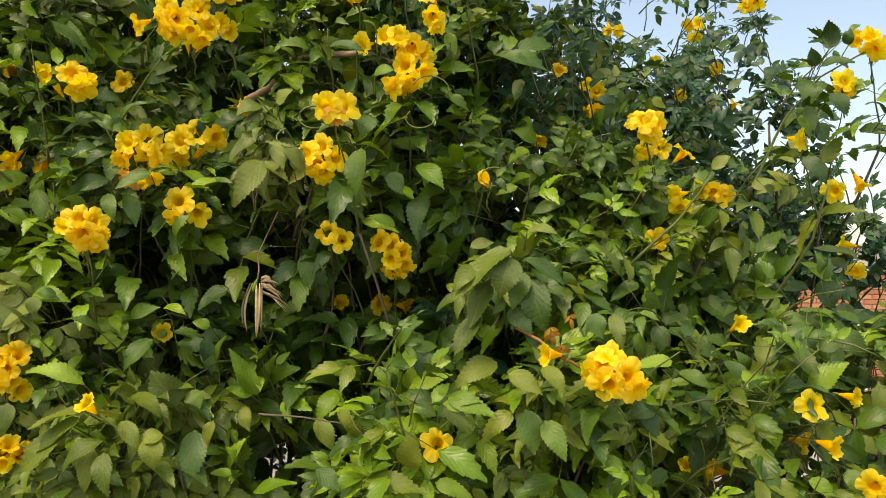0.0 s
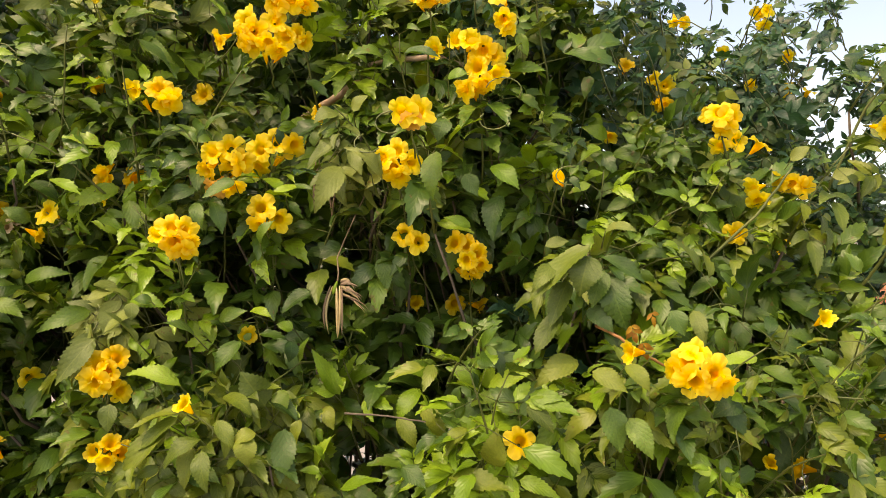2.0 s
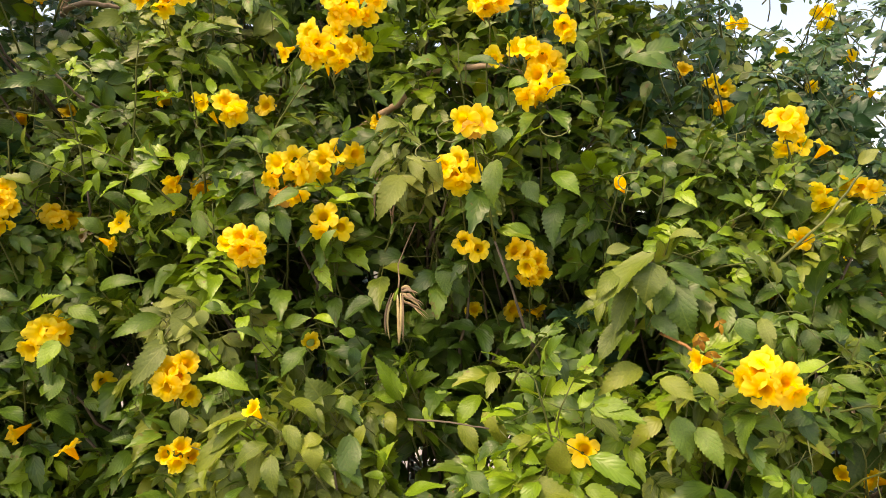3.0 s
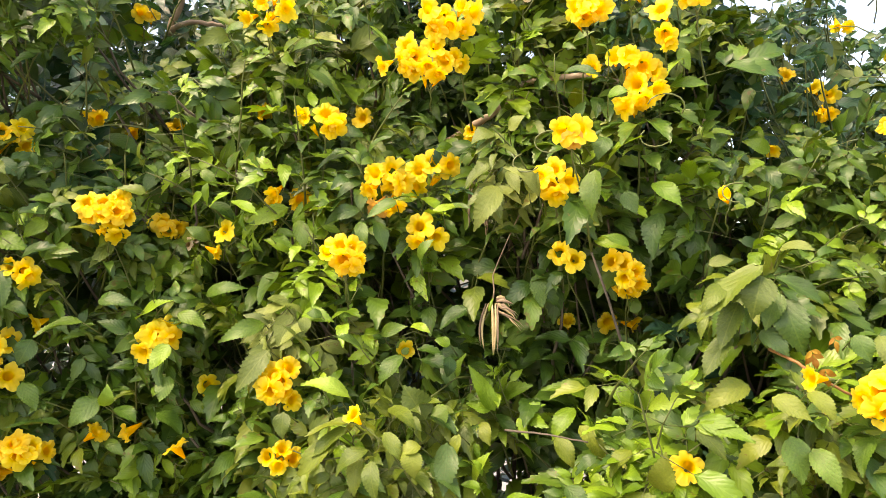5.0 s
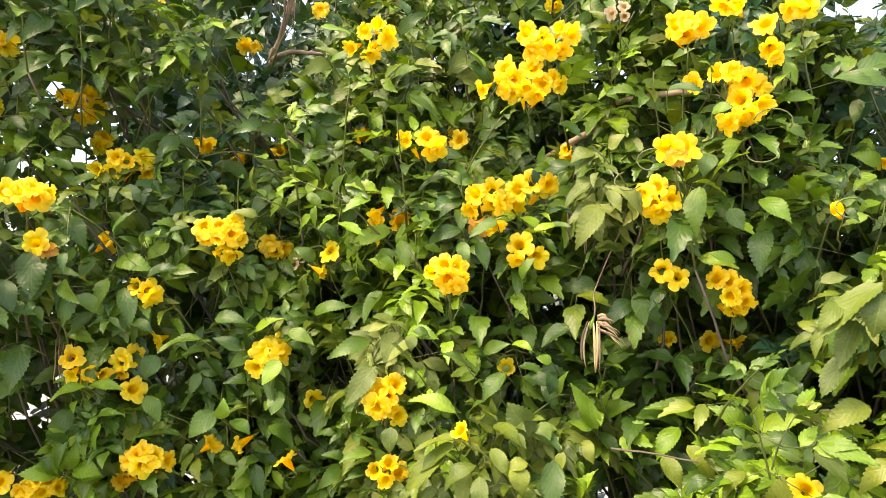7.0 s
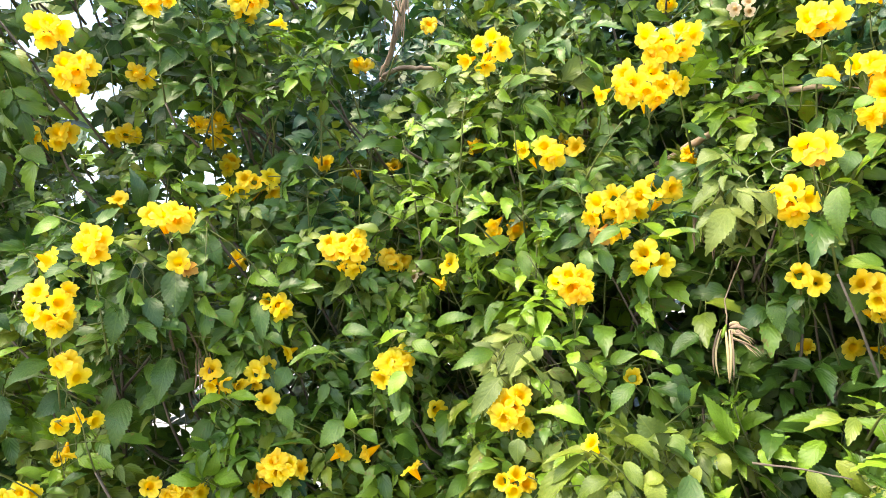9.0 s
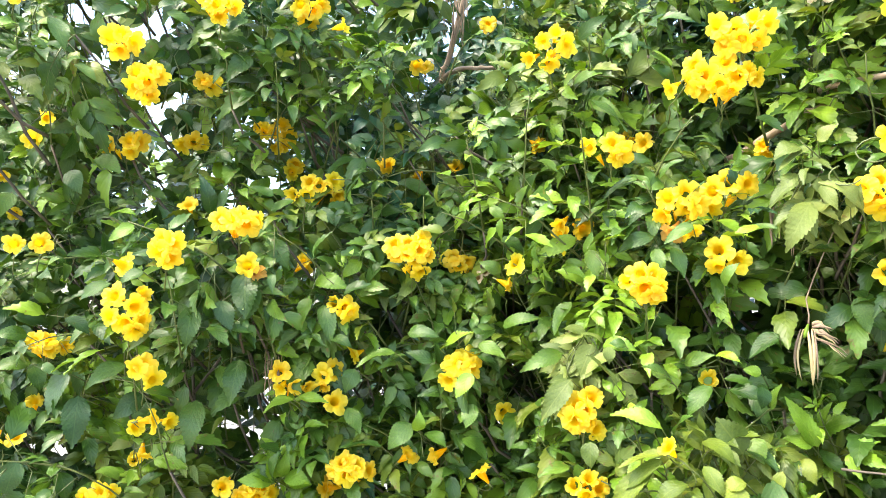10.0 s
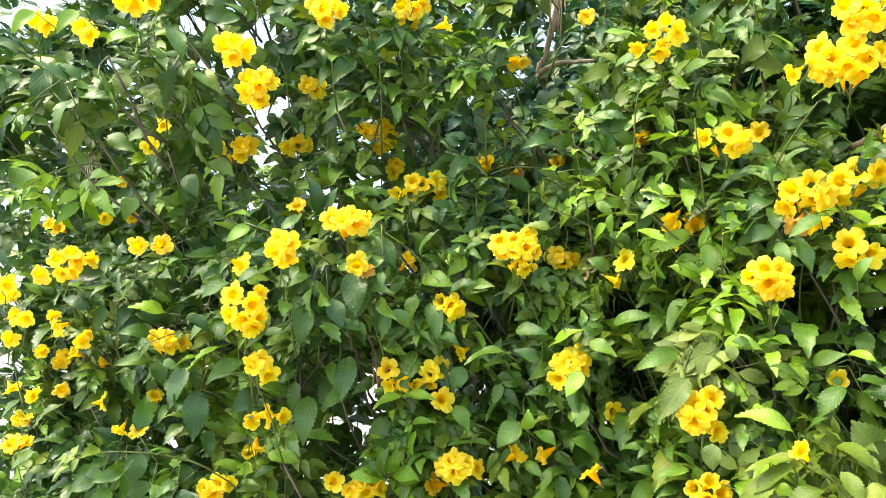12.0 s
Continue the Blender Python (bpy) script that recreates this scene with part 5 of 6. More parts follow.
hollow(-0.91, 1.27, 1.60, 0.063)
hollow(-0.48, 1.47, 1.56, 0.058)
hollow(-0.64, 1.35, 1.65, 0.060)
hollow(-0.77, 1.32, 1.58, 0.047)
hollow(-0.66, 1.39, 1.20, 0.049)
hollow(-0.18, 1.19, 1.46, 0.042)
hollow(-0.06, 1.12, 1.24, 0.045)
hollow(-0.33, 1.49, 1.56, 0.039)
hollow(-0.78, 1.39, 2.06, 0.062)
hollow(-0.55, 1.26, 1.97, 0.046)
hollow(-1.03, 1.36, 2.13, 0.062)
hollow(-0.62, 1.53, 1.36, 0.032)
hollow(-0.20, 1.37, 1.71, 0.060)
hollow(-0.84, 1.29, 1.38, 0.035)
hollow(-1.60, 1.14, 1.58, 0.061)
hollow(-1.65, 1.11, 1.42, 0.060)
hollow(-1.86, 1.35, 2.13, 0.081)
hollow(-1.91, 1.22, 2.07, 0.061)
hollow(-1.73, 1.46, 2.26, 0.083)
hollow(-1.32, 1.30, 1.61, 0.056)
hollow(-1.90, 0.95, 1.47, 0.059)
hollow(-1.91, 0.98, 1.34, 0.060)
hollow(-1.25, 1.21, 1.43, 0.052)
hollow(-1.03, 1.18, 1.49, 0.049)
hollow(-2.18, 0.89, 2.08, 0.071)
hollow(-2.18, 0.67, 1.82, 0.071)
hollow(-2.17, 0.63, 1.65, 0.063)
hollow(-1.93, 0.84, 1.48, 0.055)
hollow(-2.67, 0.53, 1.79, 0.064)
hollow(-2.08, 0.69, 1.51, 0.048)
hollow(-1.94, 0.96, 1.30, 0.058)
hollow(-2.54, 0.62, 2.08, 0.064)

# clear through to the light behind
gap(-2.16, 0.71, 2.25, 0.044)
gap(-2.19, 0.67, 2.36, 0.052)
gap(-2.06, 0.81, 2.13, 0.052)
gap(-2.01, 0.84, 2.15, 0.036)
gap(-2.05, 0.79, 2.32, 0.040)
gap(-2.09, 0.75, 2.32, 0.036)
gap(-2.06, 0.82, 1.93, 0.024)
gap(-2.09, 0.81, 1.88, 0.032)
gap(-2.20, 0.74, 1.63, 0.032)
gap(-2.25, 0.69, 1.68, 0.036)
gap(-2.28, 0.71, 1.28, 0.040)
gap(-2.34, 0.67, 1.28, 0.028)
gap(-2.50, 0.53, 1.29, 0.022)
gap(-1.98, 0.89, 1.97, 0.020)
gap(-1.93, 0.92, 2.03, 0.020)
gap(-2.40, 0.63, 1.19, 0.024)
gap(-2.53, 0.52, 1.18, 0.018)
gap(-2.31, 0.59, 2.16, 0.018)
gap(-1.69, 1.21, 2.06, 0.028)
gap(-1.71, 1.21, 2.04, 0.020)
gap(-1.11, 1.43, 2.23, 0.028)
gap(-2.11, 1.06, 1.94, 0.028)
gap(-1.79, 1.16, 2.31, 0.016)
gap(-2.13, 1.03, 2.16, 0.016)
gap(-0.72, 1.59, 2.16, 0.024)
gap(-0.72, 1.59, 2.22, 0.020)
gap(-1.08, 1.66, 2.09, 0.020)
gap(-1.26, 1.65, 2.24, 0.020)
gap(-0.67, 1.68, 2.13, 0.016)
gap(-0.65, 1.68, 2.21, 0.016)
gap(-0.59, 1.71, 1.41, 0.014)
gap(-0.73, 1.72, 1.05, 0.028)
gap(-0.65, 1.72, 1.05, 0.024)
gap(-1.79, 1.09, 1.62, 0.014)
gap(-1.84, 1.01, 1.97, 0.016)
gap(-1.97, 0.92, 1.77, 0.020)
gap(-2.12, 0.82, 1.55, 0.018)
gap(-1.97, 0.91, 1.91, 0.024)
gap(0.15, 1.70, 2.28, 0.071)
gap(0.24, 1.71, 2.26, 0.048)
gap(0.13, 1.71, 2.16, 0.032)
gap(0.19, 1.71, 2.11, 0.024)
gap(0.27, 1.71, 2.19, 0.024)
gap(0.43, 1.71, 2.22, 0.032)
gap(0.49, 1.72, 2.15, 0.040)
gap(0.44, 1.72, 2.08, 0.024)
gap(0.55, 1.72, 2.22, 0.068)
gap(0.60, 1.72, 2.27, 0.068)
gap(0.51, 1.72, 2.03, 0.024)
gap(0.73, 1.74, 1.83, 0.048)
gap(0.63, 1.75, 1.54, 0.052)
gap(0.68, 1.75, 1.55, 0.040)
gap(0.80, 1.75, 1.54, 0.052)
gap(0.82, 1.76, 1.36, 0.040)
gap(0.81, 1.76, 1.30, 0.028)
gap(0.05, 1.70, 2.11, 0.016)
gap(0.02, 1.70, 2.21, 0.016)
gap(-0.10, 1.69, 2.27, 0.014)
gap(-0.02, 1.70, 2.16, 0.016)
gap(0.75, 1.75, 1.70, 0.040)

LEAF_MIDS = np.array([a * 0.45 + b * 0.55 for a, b, _, _ in LEAVES])
HOLES = np.array(OPENINGS)
SHOWN = np.concatenate([HEADS, np.array([b[:3] for b in BARE]), LEAF_MIDS, HOLES[:, :3]])
SHOWN_OUT = np.array([unit(OPEN_SIDE - p) for p in SHOWN])
SUN_SIDE = np.array(SUN_WAY)
SHOWN_RADIUS = np.array([0.028 + 0.0155 * math.sqrt(b[1]) for b in BLOOMS] + [b[3] for b in BARE] + [0.012 + 0.42 * b[2] for b in LEAVES] + [h[3] for h in OPENINGS])
SHOWN_DEPTH = np.array([0.5] * len(BLOOMS) + [1.25 if b[2] > 2.3 else 0.5 for b in BARE] + [0.3] * len(LEAVES) + [0.9 if h[4] < -1 else 0.5 for h in OPENINGS])
SHOWN_BACK = np.array([-0.012] * (len(BLOOMS) + len(BARE)) + [0.004] * len(LEAVES) + [h[4] for h in OPENINGS])

BLADE_MESH = {}
for i, (a, b, width, colour) in enumerate(LEAVES):
    shrub, length = owner(a), float(np.linalg.norm(b - a))
    if (i % len(BLADES), colour) not in BLADE_MESH:
        BLADE_MESH[i % len(BLADES), colour] = from_tris("leaf", *BLADES[i % len(BLADES)], [LEAF[colour]])
    out = unit(OPEN_SIDE - a)
    m = axes(a, b - a, out * 0.65 + np.array([0, 0, 0.65]) + rng.uniform(-0.35, 0.35, 3), length)
    m[:3, 0] *= width / (0.49 * length)
    shrub.put("leaf", BLADE_MESH[i % len(BLADES), colour], m=Matrix(m.tolist()))
    v, t, u = tube(bent(a + np.array([rng.uniform(-0.01, 0.01), 0.05, -0.03]), m[:3, 3] + m[:3, 1] * 0.02, 0.0, 4), (0.0016, 0.0014, 0.0012, 0.0010), 4)
    shrub.twigs.add(v, t, u, 0)

for p, n, manner in BLOOMS:
    shrub, root, out = flower_head(p, n, manner)
    if n >= 2 or rng.random() < 0.5:
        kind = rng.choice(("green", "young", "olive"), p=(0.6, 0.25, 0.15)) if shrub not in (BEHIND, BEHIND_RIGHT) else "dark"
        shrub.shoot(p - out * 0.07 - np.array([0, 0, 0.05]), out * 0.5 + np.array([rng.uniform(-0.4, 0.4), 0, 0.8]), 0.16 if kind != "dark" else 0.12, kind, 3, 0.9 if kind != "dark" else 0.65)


# ---- shoots and leaves that stand out ----
def shoot_at(x, y, z, colour, size, way):
    limp = {"olive": 0.3, "grey": 0.65}.get(colour, 0.0)
    p = np.array([x, y, z])
    owner(p).shoot(p + unit(way) * size * 0.15, way, size, colour, 5, 4.0 * size, True, True, limp)


shoot_at(-2.473, 0.845, 1.916, "green", 0.20, (0.0, -0.8, -0.6))
shoot_at(-2.469, 0.688, 1.725, "green", 0.20, (-0.2, -0.8, -0.6))
shoot_at(-2.368, 0.670, 1.539, "green", 0.20, (-0.3, -0.9, -0.4))
shoot_at(-2.314, 0.502, 1.275, "green", 0.24, (-0.4, -0.9, -0.0))
shoot_at(-2.306, 0.768, 1.445, "green", 0.20, (0.8, 0.0, 0.6))
shoot_at(-2.282, 0.317, 1.908, "young", 0.20, (-0.0, -0.7, -0.7))
shoot_at(-2.246, 0.298, 2.092, "green", 0.22, (0.1, -0.5, -0.9))
shoot_at(-2.210, 0.680, 1.232, "green", 0.22, (-0.2, -0.8, 0.6))
shoot_at(-2.194, 0.398, 2.130, "green", 0.22, (0.4, -0.1, -0.9))
shoot_at(-2.187, 0.588, 2.216, "green", 0.20, (0.3, -0.2, -0.9))
shoot_at(-2.094, 1.027, 2.226, "green", 0.22, (-0.2, -0.8, 0.6))
shoot_at(-1.908, 0.653, 1.797, "green", 0.20, (-0.5, -0.8, 0.3))
shoot_at(-1.904, 0.812, 1.577, "green", 0.20, (0.0, -0.4, -0.9))
shoot_at(-1.896, 1.017, 1.233, "young", 0.20, (-0.1, -0.5, 0.8))
shoot_at(-1.872, 1.040, 1.205, "young", 0.20, (0.4, -0.3, 0.9))
shoot_at(-1.843, 0.977, 2.217, "green", 0.20, (0.5, -0.3, 0.8))
shoot_at(-1.829, 0.996, 1.369, "young", 0.20, (-0.6, -0.7, -0.4))
shoot_at(-1.810, 1.004, 1.381, "young", 0.16, (-0.1, -0.8, 0.6))
shoot_at(-1.804, 0.855, 1.628, "green", 0.20, (0.2, -0.3, -0.9))
shoot_at(-1.777, 1.047, 1.288, "green", 0.20, (-0.2, -0.9, 0.5))
shoot_at(-1.747, 0.930, 1.772, "green", 0.20, (-0.2, -0.8, 0.6))
shoot_at(-1.747, 0.882, 1.758, "green", 0.20, (0.5, -0.2, -0.8))
shoot_at(-1.732, 1.015, 1.587, "green", 0.18, (0.2, -0.4, -0.9))
shoot_at(-1.691, 1.039, 1.666, "green", 0.20, (-0.3, -0.7, 0.7))
shoot_at(-1.678, 1.054, 1.670, "young", 0.20, (0.3, -0.5, 0.8))
shoot_at(-1.654, 1.132, 1.862, "green", 0.20, (0.5, -0.4, 0.8))
shoot_at(-1.642, 1.157, 1.495, "green", 0.18, (-0.4, -0.8, -0.5))
shoot_at(-1.636, 1.152, 1.948, "green", 0.20, (-0.2, -0.7, 0.7))
shoot_at(-1.636, 1.156, 1.472, "green", 0.18, (1.0, -0.2, 0.2))
shoot_at(-1.635, 1.122, 1.312, "green", 0.18, (-0.2, -0.9, 0.5))
shoot_at(-1.624, 1.140, 1.586, "green", 0.18, (-0.3, -0.9, 0.2))
shoot_at(-1.557, 1.182, 1.362, "green", 0.18, (0.4, -0.4, -0.8))
shoot_at(-1.552, 1.201, 1.266, "green", 0.18, (0.5, -0.3, -0.9))
shoot_at(-1.548, 1.179, 1.699, "green", 0.18, (0.7, -0.3, 0.6))
shoot_at(-1.518, 1.168, 1.862, "green", 0.20, (0.5, -0.4, 0.7))
shoot_at(-1.494, 1.202, 1.362, "green", 0.18, (0.5, -0.4, 0.8))
shoot_at(-1.447, 1.204, 1.836, "green", 0.20, (-0.6, -0.7, 0.3))
shoot_at(-1.430, 1.182, 2.090, "young", 0.22, (0.1, -0.7, 0.7))
shoot_at(-1.423, 1.170, 1.531, "green", 0.18, (0.3, -0.5, 0.8))
shoot_at(-1.410, 1.167, 1.526, "green", 0.18, (0.8, -0.3, 0.6))
shoot_at(-1.387, 1.178, 1.992, "young", 0.18, (0.2, -0.5, 0.9))
shoot_at(-1.356, 1.196, 2.054, "green", 0.20, (0.9, -0.2, -0.5))
shoot_at(-1.310, 1.205, 1.449, "green", 0.18, (0.7, -0.4, -0.6))
shoot_at(-1.306, 1.272, 1.709, "young", 0.18, (0.9, -0.2, -0.5))
shoot_at(-1.266, 1.139, 1.846, "young", 0.20, (-0.7, -0.7, 0.4))
shoot_at(-1.246, 1.255, 1.291, "green", 0.18, (0.0, -0.6, 0.8))
shoot_at(-1.244, 1.236, 1.633, "young", 0.18, (-0.4, -0.7, -0.6))
shoot_at(-1.243, 1.215, 2.072, "green", 0.20, (0.4, -0.3, 0.8))
shoot_at(-1.211, 1.281, 1.743, "young", 0.20, (-0.4, -0.8, -0.5))
shoot_at(-1.146, 1.170, 1.458, "grey", 0.20, (-0.2, -0.4, -0.9))
shoot_at(-1.138, 1.206, 1.518, "grey", 0.20, (-0.2, -0.6, -0.8))
shoot_at(-1.105, 1.207, 1.979, "young", 0.20, (0.2, -0.5, 0.9))
shoot_at(-1.089, 1.218, 1.505, "grey", 0.18, (-0.2, -0.6, -0.8))
shoot_at(-1.069, 1.230, 1.723, "young", 0.18, (0.3, -0.4, 0.8))
shoot_at(-1.069, 1.218, 1.694, "young", 0.20, (-0.3, -0.4, 0.9))
shoot_at(-1.051, 1.228, 1.532, "olive", 0.16, (1.0, -0.2, -0.0))
shoot_at(-1.047, 1.233, 2.033, "green", 0.22, (0.5, -0.4, 0.8))
shoot_at(-1.035, 1.147, 1.238, "olive", 0.18, (-0.7, -0.5, 0.5))
shoot_at(-0.993, 1.132, 1.374, "young", 0.18, (-0.1, -0.5, 0.8))
shoot_at(-0.964, 1.237, 1.848, "green", 0.18, (-0.2, -0.6, 0.8))
shoot_at(-0.937, 1.061, 1.257, "olive", 0.18, (-0.3, -0.9, 0.2))
shoot_at(-0.933, 1.080, 1.227, "olive", 0.20, (-0.9, -0.4, -0.2))
shoot_at(-0.897, 1.271, 1.992, "green", 0.20, (0.8, -0.2, 0.6))
shoot_at(-0.870, 1.195, 1.338, "olive", 0.20, (-0.3, -0.5, 0.8))
shoot_at(-0.857, 1.084, 1.297, "olive", 0.22, (-0.5, -0.5, 0.8))
shoot_at(-0.857, 1.167, 1.309, "olive", 0.18, (0.5, -0.4, 0.7))
shoot_at(-0.835, 1.338, 1.858, "young", 0.18, (0.4, -0.5, 0.8))
shoot_at(-0.817, 1.187, 1.192, "olive", 0.20, (0.0, -0.8, 0.6))
shoot_at(-0.808, 1.250, 1.345, "olive", 0.18, (-0.4, -0.7, -0.6))
shoot_at(-0.790, 1.247, 1.287, "olive", 0.20, (0.6, -0.4, 0.7))
shoot_at(-0.723, 1.287, 1.247, "olive", 0.20, (0.7, -0.5, 0.5))
shoot_at(-0.700, 1.274, 1.195, "young", 0.15, (0.1, -0.4, 0.9))
shoot_at(-0.694, 1.307, 1.826, "grey", 0.17, (-0.3, -0.4, -0.9))
shoot_at(-0.671, 1.378, 1.368, "young", 0.16, (-0.2, -0.4, 0.9))
shoot_at(-0.654, 1.260, 1.910, "grey", 0.16, (-0.6, -0.6, 0.6))
shoot_at(-0.611, 1.269, 1.143, "young", 0.15, (0.8, -0.5, 0.4))
shoot_at(-0.480, 1.227, 1.170, "young", 0.18, (-0.4, -0.6, 0.7))
shoot_at(-0.428, 1.153, 1.284, "young", 0.18, (-0.5, -0.5, 0.7))
shoot_at(-0.367, 1.122, 1.472, "green", 0.16, (0.5, -0.7, 0.5))
shoot_at(-0.364, 1.019, 1.387, "young", 0.22, (-0.2, -0.4, 0.9))
shoot_at(-0.322, 1.086, 1.369, "young", 0.20, (0.3, -0.4, 0.9))
shoot_at(-0.283, 1.128, 1.303, "young", 0.20, (0.6, -0.4, 0.7))
shoot_at(-0.215, 1.238, 1.566, "olive", 0.16, (-0.5, -0.3, -0.8))
shoot_at(-0.204, 1.367, 1.800, "green", 0.18, (0.2, -0.5, 0.8))
shoot_at(-0.202, 1.194, 1.365, "young", 0.18, (0.8, -0.4, 0.4))
shoot_at(-0.180, 1.162, 1.258, "olive", 0.20, (0.6, -0.5, 0.6))
shoot_at(-0.157, 1.328, 1.625, "olive", 0.20, (-0.9, -0.4, -0.3))
shoot_at(-0.146, 1.374, 1.691, "young", 0.18, (0.2, -0.4, 0.9))
shoot_at(-0.117, 1.089, 1.354, "olive", 0.20, (-0.2, -0.5, -0.8))
shoot_at(-0.110, 1.421, 1.778, "young", 0.20, (0.1, -0.4, 0.9))
shoot_at(-0.069, 1.088, 1.384, "olive", 0.18, (-0.8, -0.6, 0.3))
shoot_at(-0.062, 1.316, 1.640, "green", 0.18, (0.8, -0.5, 0.2))
shoot_at(-0.008, 1.488, 1.864, "green", 0.18, (0.4, -0.4, 0.8))
shoot_at(0.010, 1.428, 1.619, "green", 0.22, (0.9, -0.4, 0.0))
shoot_at(0.032, 1.397, 1.708, "young", 0.18, (0.8, -0.4, 0.5))
shoot_at(0.038, 1.038, 1.237, "young", 0.16, (-0.2, -0.5, 0.8))
shoot_at(0.064, 1.343, 1.617, "green", 0.18, (0.9, -0.4, -0.0))
shoot_at(0.079, 1.096, 1.299, "green", 0.20, (0.0, -0.6, -0.8))
shoot_at(0.094, 1.554, 1.771, "young", 0.22, (0.9, -0.4, 0.3))
shoot_at(0.111, 1.110, 1.434, "olive", 0.20, (0.6, -0.4, 0.6))
shoot_at(0.122, 1.012, 1.221, "young", 0.16, (0.8, -0.4, 0.3))
shoot_at(0.143, 1.468, 1.769, "green", 0.18, (0.4, -0.4, 0.8))
shoot_at(0.210, 1.240, 1.455, "green", 0.20, (0.1, -0.4, 0.9))
shoot_at(0.219, 1.454, 1.679, "olive", 0.16, (0.8, -0.4, 0.4))
shoot_at(0.225, 1.100, 1.274, "green", 0.20, (0.5, -0.7, 0.5))
shoot_at(0.231, 1.175, 1.409, "green", 0.20, (-0.6, -0.5, 0.6))
shoot_at(0.256, 1.107, 1.370, "olive", 0.20, (0.8, -0.5, -0.0))
shoot_at(0.311, 1.149, 1.445, "green", 0.20, (0.5, -0.4, 0.8))
shoot_at(0.361, 1.127, 1.438, "young", 0.20, (0.5, -0.4, 0.8))
shoot_at(0.362, 1.088, 1.233, "green", 0.20, (0.0, -0.5, 0.9))
shoot_at(0.369, 1.238, 1.512, "green", 0.20, (0.1, -0.4, 0.9))
shoot_at(0.371, 1.381, 1.817, "olive", 0.18, (0.5, -0.4, 0.8))
shoot_at(0.418, 1.162, 1.558, "green", 0.17, (0.6, -0.8, 0.3))
shoot_at(0.510, 1.222, 1.452, "green", 0.16, (0.8, -0.5, -0.4))
shoot_at(0.603, 1.542, 2.125, "green", 0.18, (0.6, -0.5, 0.6))


# ---- the rest of the foliage ----
def hedge_face(x, z):
    """How far back the leafy face of the hedge stands, from where its flowers sit."""
    base = float(np.interp(x, (-3.6, -2.5, -1.95, -1.5, -0.4, 0.1, 0.5, 1.2), (0.45, 0.62, 0.80, 1.16, 1.28, 1.22, 1.25, 1.35)))
    near = (HEADS[:, 1] < base + 0.45)
    w = np.exp(-(((HEADS[:, 0] - x) / 0.16) ** 2 + ((HEADS[:, 2] - z) / 0.16) ** 2)) * near
    mound = 0.16 * noise.noise((x * 3.2, 7.0, z * 3.2)) * (1 - min(1.0, float(w.sum())))
    return (float(w @ HEADS[:, 1]) + 0.35 * (base + 0.05)) / (float(w.sum()) + 0.35) + mound


def fill(shrub, count, xs, zs, face, depth, mix, top=None, fine=True, size=1.0, thin=False):
    """Random shoots through a stretch of the hedge, denser at its face."""
    for _ in range(count):
        x, z = rng.uniform(*xs), rng.uniform(*zs)
        if (top and z > top(x)) or (-2.75 < x < -2.15 and 1.02 < z < 1.30 and rng.random() < 0.3) or (thin and x < -2.15 and rng.random() < 0.2):
            continue
        pocket = noise.noise((x * 4.2, 3.0, z * 4.2)) > 0.1
        d = rng.uniform(0, 0.12) if rng.random() < (0.16 if pocket else 0.62) else rng.uniform(0.6, 1.0) * depth
        y = (face(x, z) if callable(face) else face) + 0.07 + d
        p = np.array([x, y, z]) + rng.uniform(-0.03, 0.03, 3)
        out = unit(OPEN_SIDE - p)
        way = out * 0.55 + np.array([rng.uniform(-0.7, 0.7), rng.uniform(-0.3, 0.3), rng.uniform(-0.1, 1.0)])
        colour = rng.choice(list(mix), p=list(mix.values()))
        shrub.shoot(p, way, rng.uniform(0.11, 0.19), colour, int(rng.integers(3, 5)), size * rng.uniform(0.85, 1.1), fine and d < 0.05, fine and d < 0.2, rng.uniform(0, 0.25))


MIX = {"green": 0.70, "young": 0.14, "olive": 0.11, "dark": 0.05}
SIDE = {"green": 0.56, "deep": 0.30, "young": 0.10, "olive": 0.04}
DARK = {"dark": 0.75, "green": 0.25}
fill(CENTRE, 580, (-1.85, -0.26), (0.85, 2.35), hedge_face, 0.6, MIX)
fill(CENTRE, 170, (-0.26, 0.12), (0.85, 1.95), hedge_face, 0.6, MIX)
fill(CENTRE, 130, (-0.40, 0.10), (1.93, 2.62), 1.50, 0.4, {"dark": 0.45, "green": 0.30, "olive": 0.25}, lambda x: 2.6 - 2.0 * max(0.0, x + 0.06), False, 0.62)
fill(CENTRE, 110, (-1.60, -0.30), (2.25, 2.62), 1.45, 0.8, MIX)
fill(CENTRE, 60, (-1.80, 0.10), (0.12, 0.85), hedge_face, 0.6, MIX, None, False)
LOW = {"green": 0.72, "young": 0.13, "olive": 0.15}
fill(RIGHT, 100, (0.05, 1.15), (0.85, 1.6), 1.12, 0.6, LOW, lambda x: 1.6 if x < 0.28 else 1.50 - 0.08 * x)
fill(RIGHT, 85, (0.02, 0.44), (1.40, 1.92), 1.42, 0.5, LOW, lambda x: 1.98 - 0.5 * x)
fill(RIGHT, 40, (0.05, 1.05), (0.12, 0.85), 1.15, 0.6, MIX, None, False)
fill(LEFT, 250, (-2.55, -1.70), (0.85, 2.85), hedge_face, 0.6, SIDE)
# extra share of deep green: this end's shade is put into the leaf colour
fill(LEFT, 230, (-3.40, -2.50), (0.85, 2.85), hedge_face, 0.6, {"green": 0.28, "deep": 0.60, "olive": 0.12})
fill(LEFT, 60, (-3.40, -1.70), (0.12, 0.85), hedge_face, 0.6, MIX, None, False)
